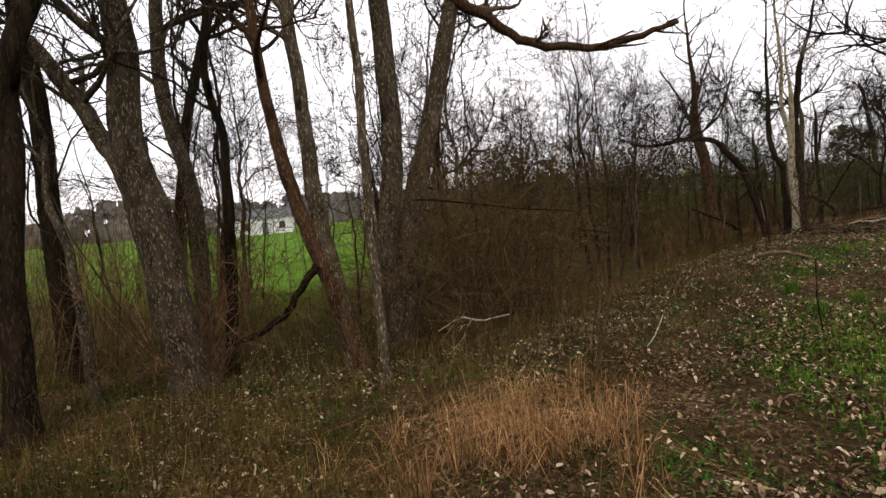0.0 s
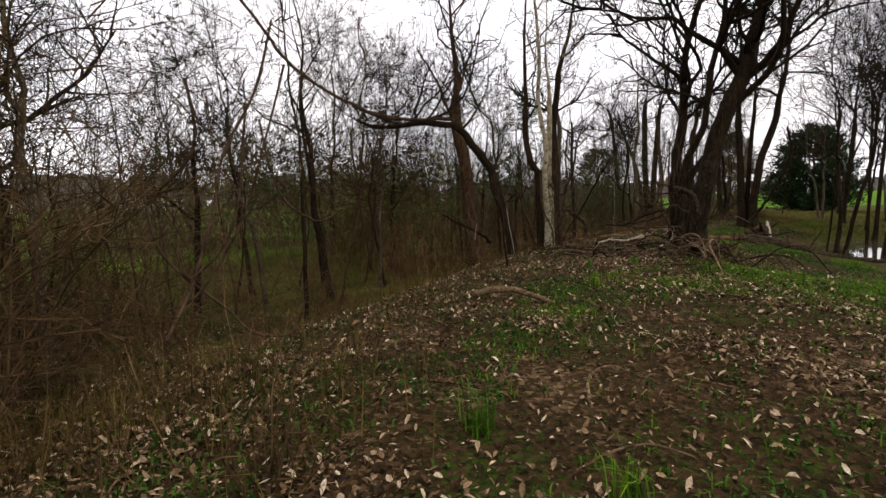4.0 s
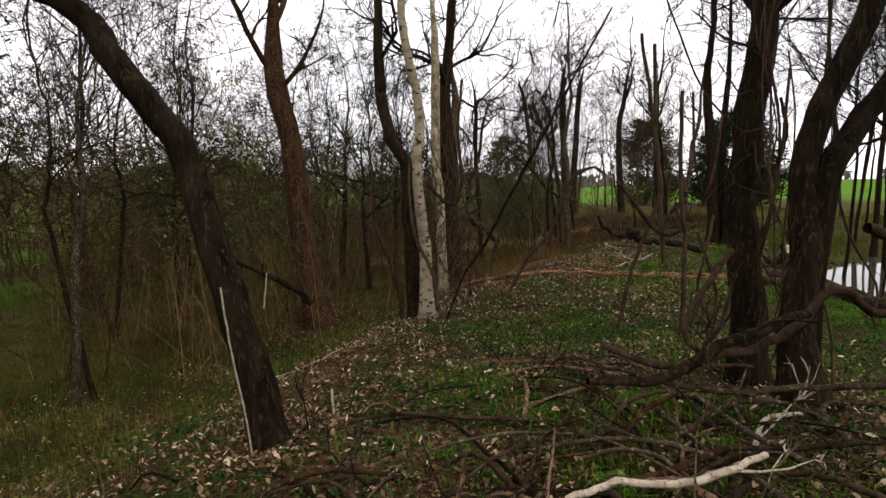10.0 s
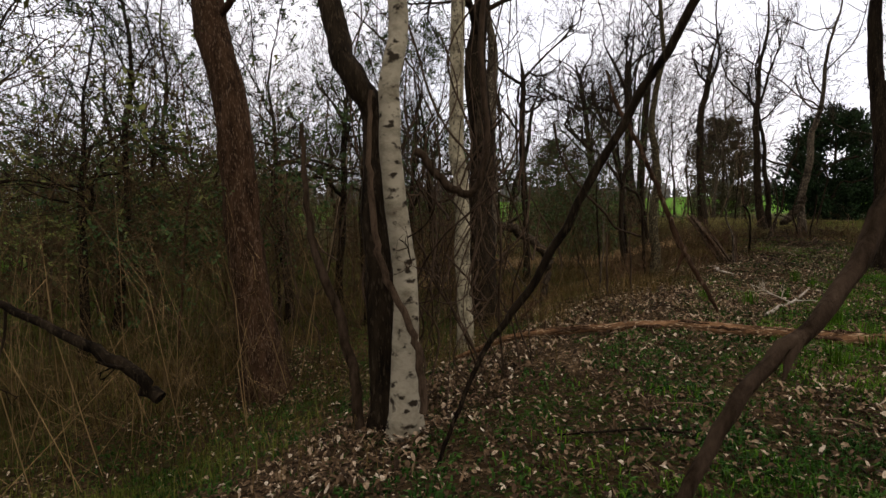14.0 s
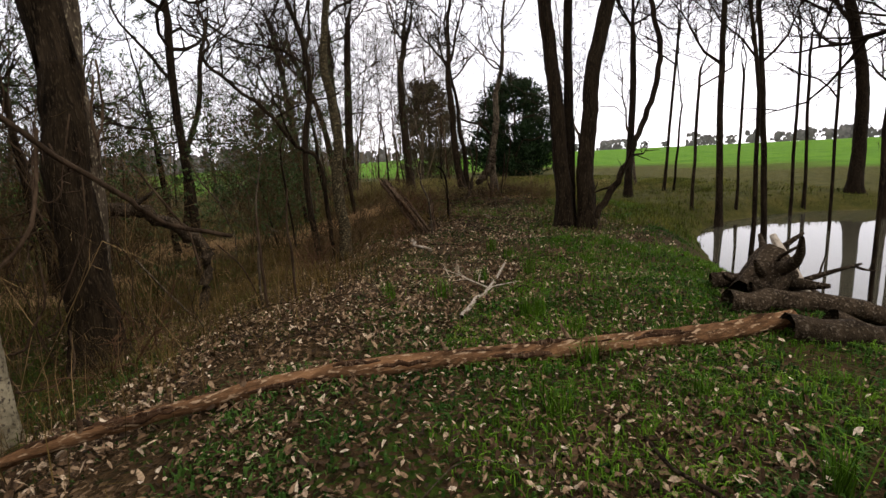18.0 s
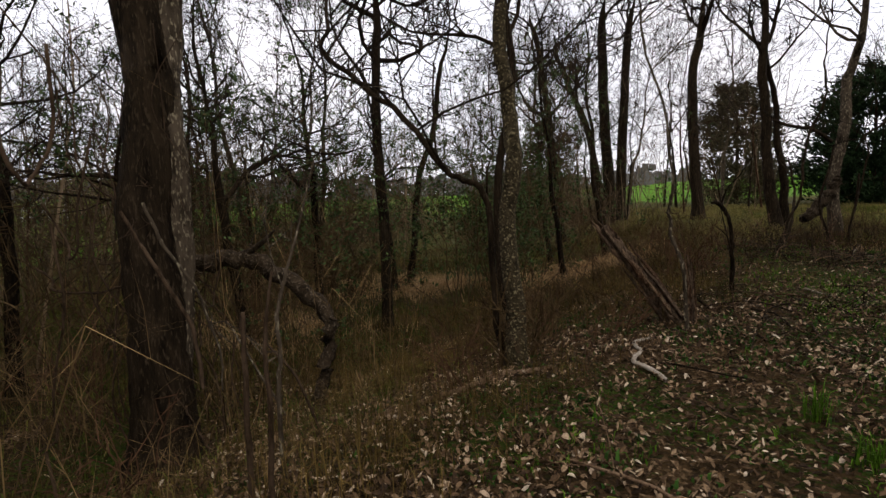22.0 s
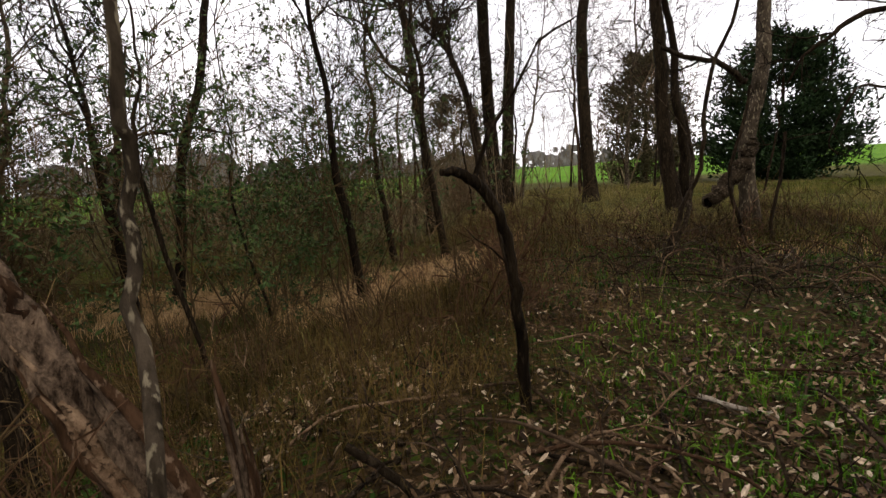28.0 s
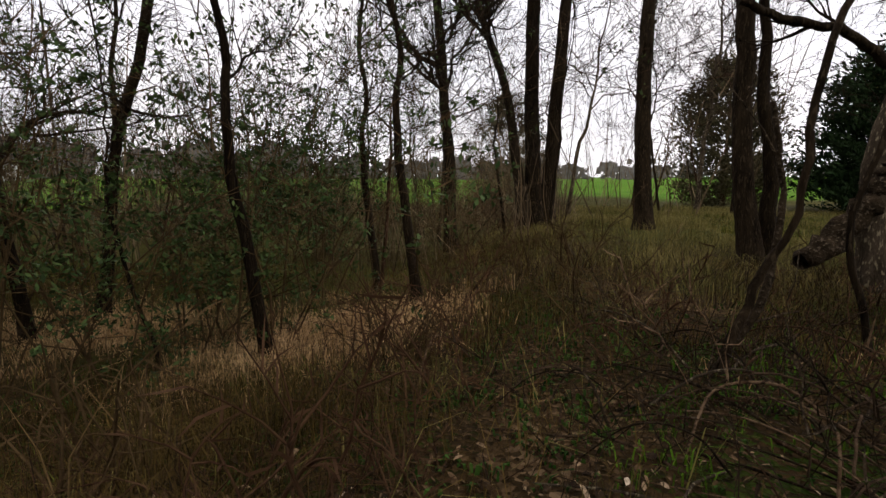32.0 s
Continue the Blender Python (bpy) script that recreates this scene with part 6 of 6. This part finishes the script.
# ---- broken snag ----
snag = thing("broken_snag", 8.38, 20.86, float(ground(8.38, 20.86)), "split weathered trunk snapped off and leaning over", "snag")
rs = np.random.default_rng(81)
SN = np.array((8.38, 20.86, float(ground(8.38, 20.86))))
foot, tip = np.array((0, 0, -0.1)), np.array((-0.8, 0.24, 0.82 - SN[2]))
axis = (tip - foot) / np.linalg.norm(tip - foot)
b = Buffer()
way = spline([foot, foot + (tip - foot) * 0.35 + (0.02, 0.01, -0.03), foot + (tip - foot) * 0.62 + (-0.01, 0, 0.015), foot + (tip - foot) * 0.95], 8) + rs.normal(0, 0.004, (25, 3))
tube(b, way, np.linspace(0.085, 0.045, 25) * (1 + rs.normal(0, 0.06, 25)), 16, 0.2, rs, cap=True)
part("trunk", b, SNAGWOOD, snag)
for i in range(22):
    s = Buffer()
    o = rs.normal(0, 1, 3)
    o -= axis * (o @ axis)
    o *= rs.uniform(0.04, 0.085) / np.linalg.norm(o)
    a, e = (rs.uniform(0.6, 0.8), rs.uniform(0.92, 1.08)) if i < 11 else (rs.uniform(0.0, 0.4), rs.uniform(0.5, 0.9))
    o = o if i < 11 else o * 1.35
    line = np.array([foot + (tip - foot) * (a + (e - a) * u) + o for u in np.linspace(0, 1, 8)]) + rs.normal(0, 0.007, (8, 3))
    tube(s, line, np.array((0.02, 0.028, 0.027, 0.024, 0.02, 0.014, 0.008, 0.003)) * rs.uniform(0.6, 1.2), 6, 0.45, rs)
    part("splinter", s, (SNAGWOOD, BARK_RED, DEADWOOD, SNAGWOOD)[i % 4], snag)

stump = thing("splintered_stump", 8.44, 20.74, float(ground(8.44, 20.74)), "jagged stump of split brown splinters beside a snag", "stump")
for i in range(9):
    b = Buffer()
    a, r = rs.uniform(0, 6.283), rs.uniform(0.01, 0.07)
    x, y, h = math.cos(a) * r, math.sin(a) * r, rs.uniform(0.35, 0.85)
    tube(b, spline([(x, y, -0.08), (x * 1.2, y * 1.2, h * 0.5), (x * 1.5 - 0.05 * h, y * 1.5, h)], 4) + rs.normal(0, 0.004, (9, 3)), np.linspace(0.03, 0.004, 9) * rs.uniform(0.6, 1.1), 6, 0.3, rs)
    part("splinter", b, (SNAGWOOD, DEADWOOD, BARK_RED)[i % 3], stump)

# ---- fallen sticks ----
st = np.random.default_rng(91)


def stick_heap(count, cx, cy, sx, sy, lengths, radii, label, group, name="fallen_branch", rise=0.1):
    for i in range(count):
        x, y, a = cx + st.normal(0, sx), cy + st.normal(0, sy), st.uniform(0, 6.283)
        n, length, r = 4, st.uniform(*lengths), st.uniform(*radii)
        way, up = [], st.uniform(0, rise)
        px, py = x, y
        for k in range(n):
            way.append((px, py))
            a += st.normal(0, 0.35)
            px, py = px + math.cos(a) * length / (n - 1), py + math.sin(a) * length / (n - 1)
        if min(clear(*p) for p in way) < 0.0:
            continue
        branch(name, flat(way, r, up), (BARK, VINE, DEADWOOD, BARK, BLACKWOOD, VINE, BARK_GREY, DEADWOOD, BARK_RED)[st.integers(9)], label, "stick", shoots=int(st.integers(0, 3)) if length > 0.6 else 0, group=group, seed=int(st.integers(1 << 30)))


stick_heap(105, 2.4, 6.6, 0.8, 0.9, (0.5, 1.9), (0.007, 0.024), "crooked fallen branch in a brush pile on leaves", "brush pile", rise=0.22)
stick_heap(22, 3.5, 5.9, 0.4, 0.5, (0.7, 1.6), (0.01, 0.026), "dark twisted vine root at the foot of a leaning tree", "twisted roots", "twisted_root", rise=0.5)
stick_heap(14, 3.2, 8.3, 0.6, 0.6, (0.6, 1.5), (0.008, 0.02), "crooked fallen branch in a brush pile on leaves", "brush pile", rise=0.2)
stick_heap(60, 9.5, 21.1, 0.8, 0.7, (0.3, 1.2), (0.004, 0.013), "dead branch lying in leaves on the bank", "scattered branches", rise=0.12)
stick_heap(125, 12.05, 24.1, 0.75, 0.6, (0.35, 1.3), (0.003, 0.010), "grey branch in a heap of dead twigs", "twig heap", "heaped_branch", rise=0.3)
for cx, cy in ((-1.5, -5), (0.2, -1.5), (1.0, 2.4), (2.6, 10.2), (3.6, 11.6), (5.2, 13.5), (6.8, 16.6), (8.3, 18.3), (-0.5, 4.5), (0.3, 8.0), (4.6, 18.0), (11.5, 21.2)):
    stick_heap(6, cx, cy, 0.9, 0.9, (0.25, 1.2), (0.004, 0.012), "dead stick lying on the woodland floor", "scattered sticks")

# ---- vines in the pale clump and on the big trees ----
vn = np.random.default_rng(101)
for cx, cy, top, n, spread in ((2.0, 14.6, 4.6, 20, 0.9), (4.2, 8.6, 4.0, 6, 0.5), (2.9, 20.8, 4.4, 12, 0.7), (-0.8, 18.2, 4.5, 6, 0.7), (-5.5, -2.5, 4.5, 7, 1.2), (12.3, 37.5, 4.5, 8, 0.8)):
    for i in range(n):
        a = vn.uniform(0, 6.283)
        x0, y0 = cx + math.cos(a) * spread * vn.uniform(0.3, 1.2), cy + math.sin(a) * spread * vn.uniform(0.3, 1.2)
        x1, y1 = cx + vn.normal(0, spread * 0.5), cy + vn.normal(0, spread * 0.5)
        if clear(x0, y0) < 1.0 or clear(x1, y1) < 1.0:
            continue
        g, r = float(ground(x0, y0)), vn.uniform(0.005, 0.012)
        h = top * vn.uniform(0.6, 1.1)
        pts = [(x0 + (x1 - x0) * s + vn.normal(0, 0.14), y0 + (y1 - y0) * s + vn.normal(0, 0.14), g - 0.05 + h * s, r * (1.1 - 0.4 * s)) for s in np.linspace(0, 1, 7)]
        branch("climbing_vine", pts, VINE, "woody vine climbing into the branches", "vine", shoots=int(vn.integers(0, 3)), group="climbing vines", seed=int(vn.integers(1 << 30)))

for cx, cy, n, spread in ((2.1, 15.0, 26, 1.0), (2.7, 20.6, 16, 0.9), (4.2, 8.6, 9, 0.5), (-0.6, 17.8, 8, 0.8), (-3.6, 0.6, 14, 1.6), (3.2, 19.0, 6, 0.8)):
    for i in range(n):
        a = vn.uniform(0, 6.283)
        p = np.array((cx + vn.normal(0, spread * 0.5), cy + vn.normal(0, spread * 0.5)))
        q = p + np.array((math.cos(a), math.sin(a))) * vn.uniform(0.4, 1.3) * spread
        g = float(ground(*p))
        h0, h1, sag, r = vn.uniform(0.5, 3.2), vn.uniform(0.3, 3.4), vn.uniform(0.1, 0.9), vn.uniform(0.005, 0.014)
        if min(clear(*p), clear(*q)) < 1.3:
            continue
        pts = [(*(p + (q - p) * s + vn.normal(0, 0.05, 2)), max(g + 0.1, g + h0 + (h1 - h0) * s - sag * 4 * s * (1 - s)), r) for s in np.linspace(0, 1, 6)]
        branch("vine_loop", pts, VINE, "woody vine slung between stems in a tangle", "vine", shoots=int(vn.integers(0, 3)), group="slung vines", seed=int(vn.integers(1 << 30)))


# ---- far houses ----
def house(x, y, turn, w, d, h, label):
    ob = thing("house", x, y, float(ground(x, y)), label, "house")
    ob.rotation_euler = (0, 0, turn)
    b = Buffer()
    hw, hd = w / 2, d / 2
    box = [(-hw, -hd, 0), (hw, -hd, 0), (hw, hd, 0), (-hw, hd, 0), (-hw, -hd, h), (hw, -hd, h), (hw, hd, h), (-hw, hd, h), (-hw, 0, h * 1.5), (hw, 0, h * 1.5)]
    b.add(box, [(0, 1, 5, 4), (1, 2, 6, 5), (2, 3, 7, 6), (3, 0, 4, 7)])
    b.add(box, [(4, 8, 7), (5, 6, 9)])
    part("wall", b, WHITE, ob, smooth=False)
    b = Buffer()
    b.add([(-hw - 0.4, -hd - 0.4, h - 0.15), (hw + 0.4, -hd - 0.4, h - 0.15), (hw + 0.4, 0, h * 1.5 + 0.05), (-hw - 0.4, 0, h * 1.5 + 0.05), (hw + 0.4, hd + 0.4, h - 0.15), (-hw - 0.4, hd + 0.4, h - 0.15)], [(0, 1, 2, 3), (3, 2, 4, 5)])
    part("roof", b, ROOF, ob, smooth=False)
    for i in range(4):
        b = Buffer()
        cx = -hw + w * (i + 0.6) / 4.2
        lo, hi = (0.0, 2.0) if i == 2 else (0.9, 2.1)
        b.add([(cx - 0.5, -hd - 0.03, lo), (cx + 0.5, -hd - 0.03, lo), (cx + 0.5, -hd - 0.03, hi), (cx - 0.5, -hd - 0.03, hi)], [(0, 1, 2, 3)])
        part("door" if i == 2 else "window", b, ROOF if i == 2 else GLASSY, ob, smooth=False)
    return ob


house(-78, 112, 0.6, 13, 8, 3.2, "white single-storey house far across the field")
house(-98, 88, 0.9, 11, 8, 3.0, "white house with a grey roof across the field")
house(-72, 58, 0.9, 12, 7, 3.0, "small white house behind the trees")
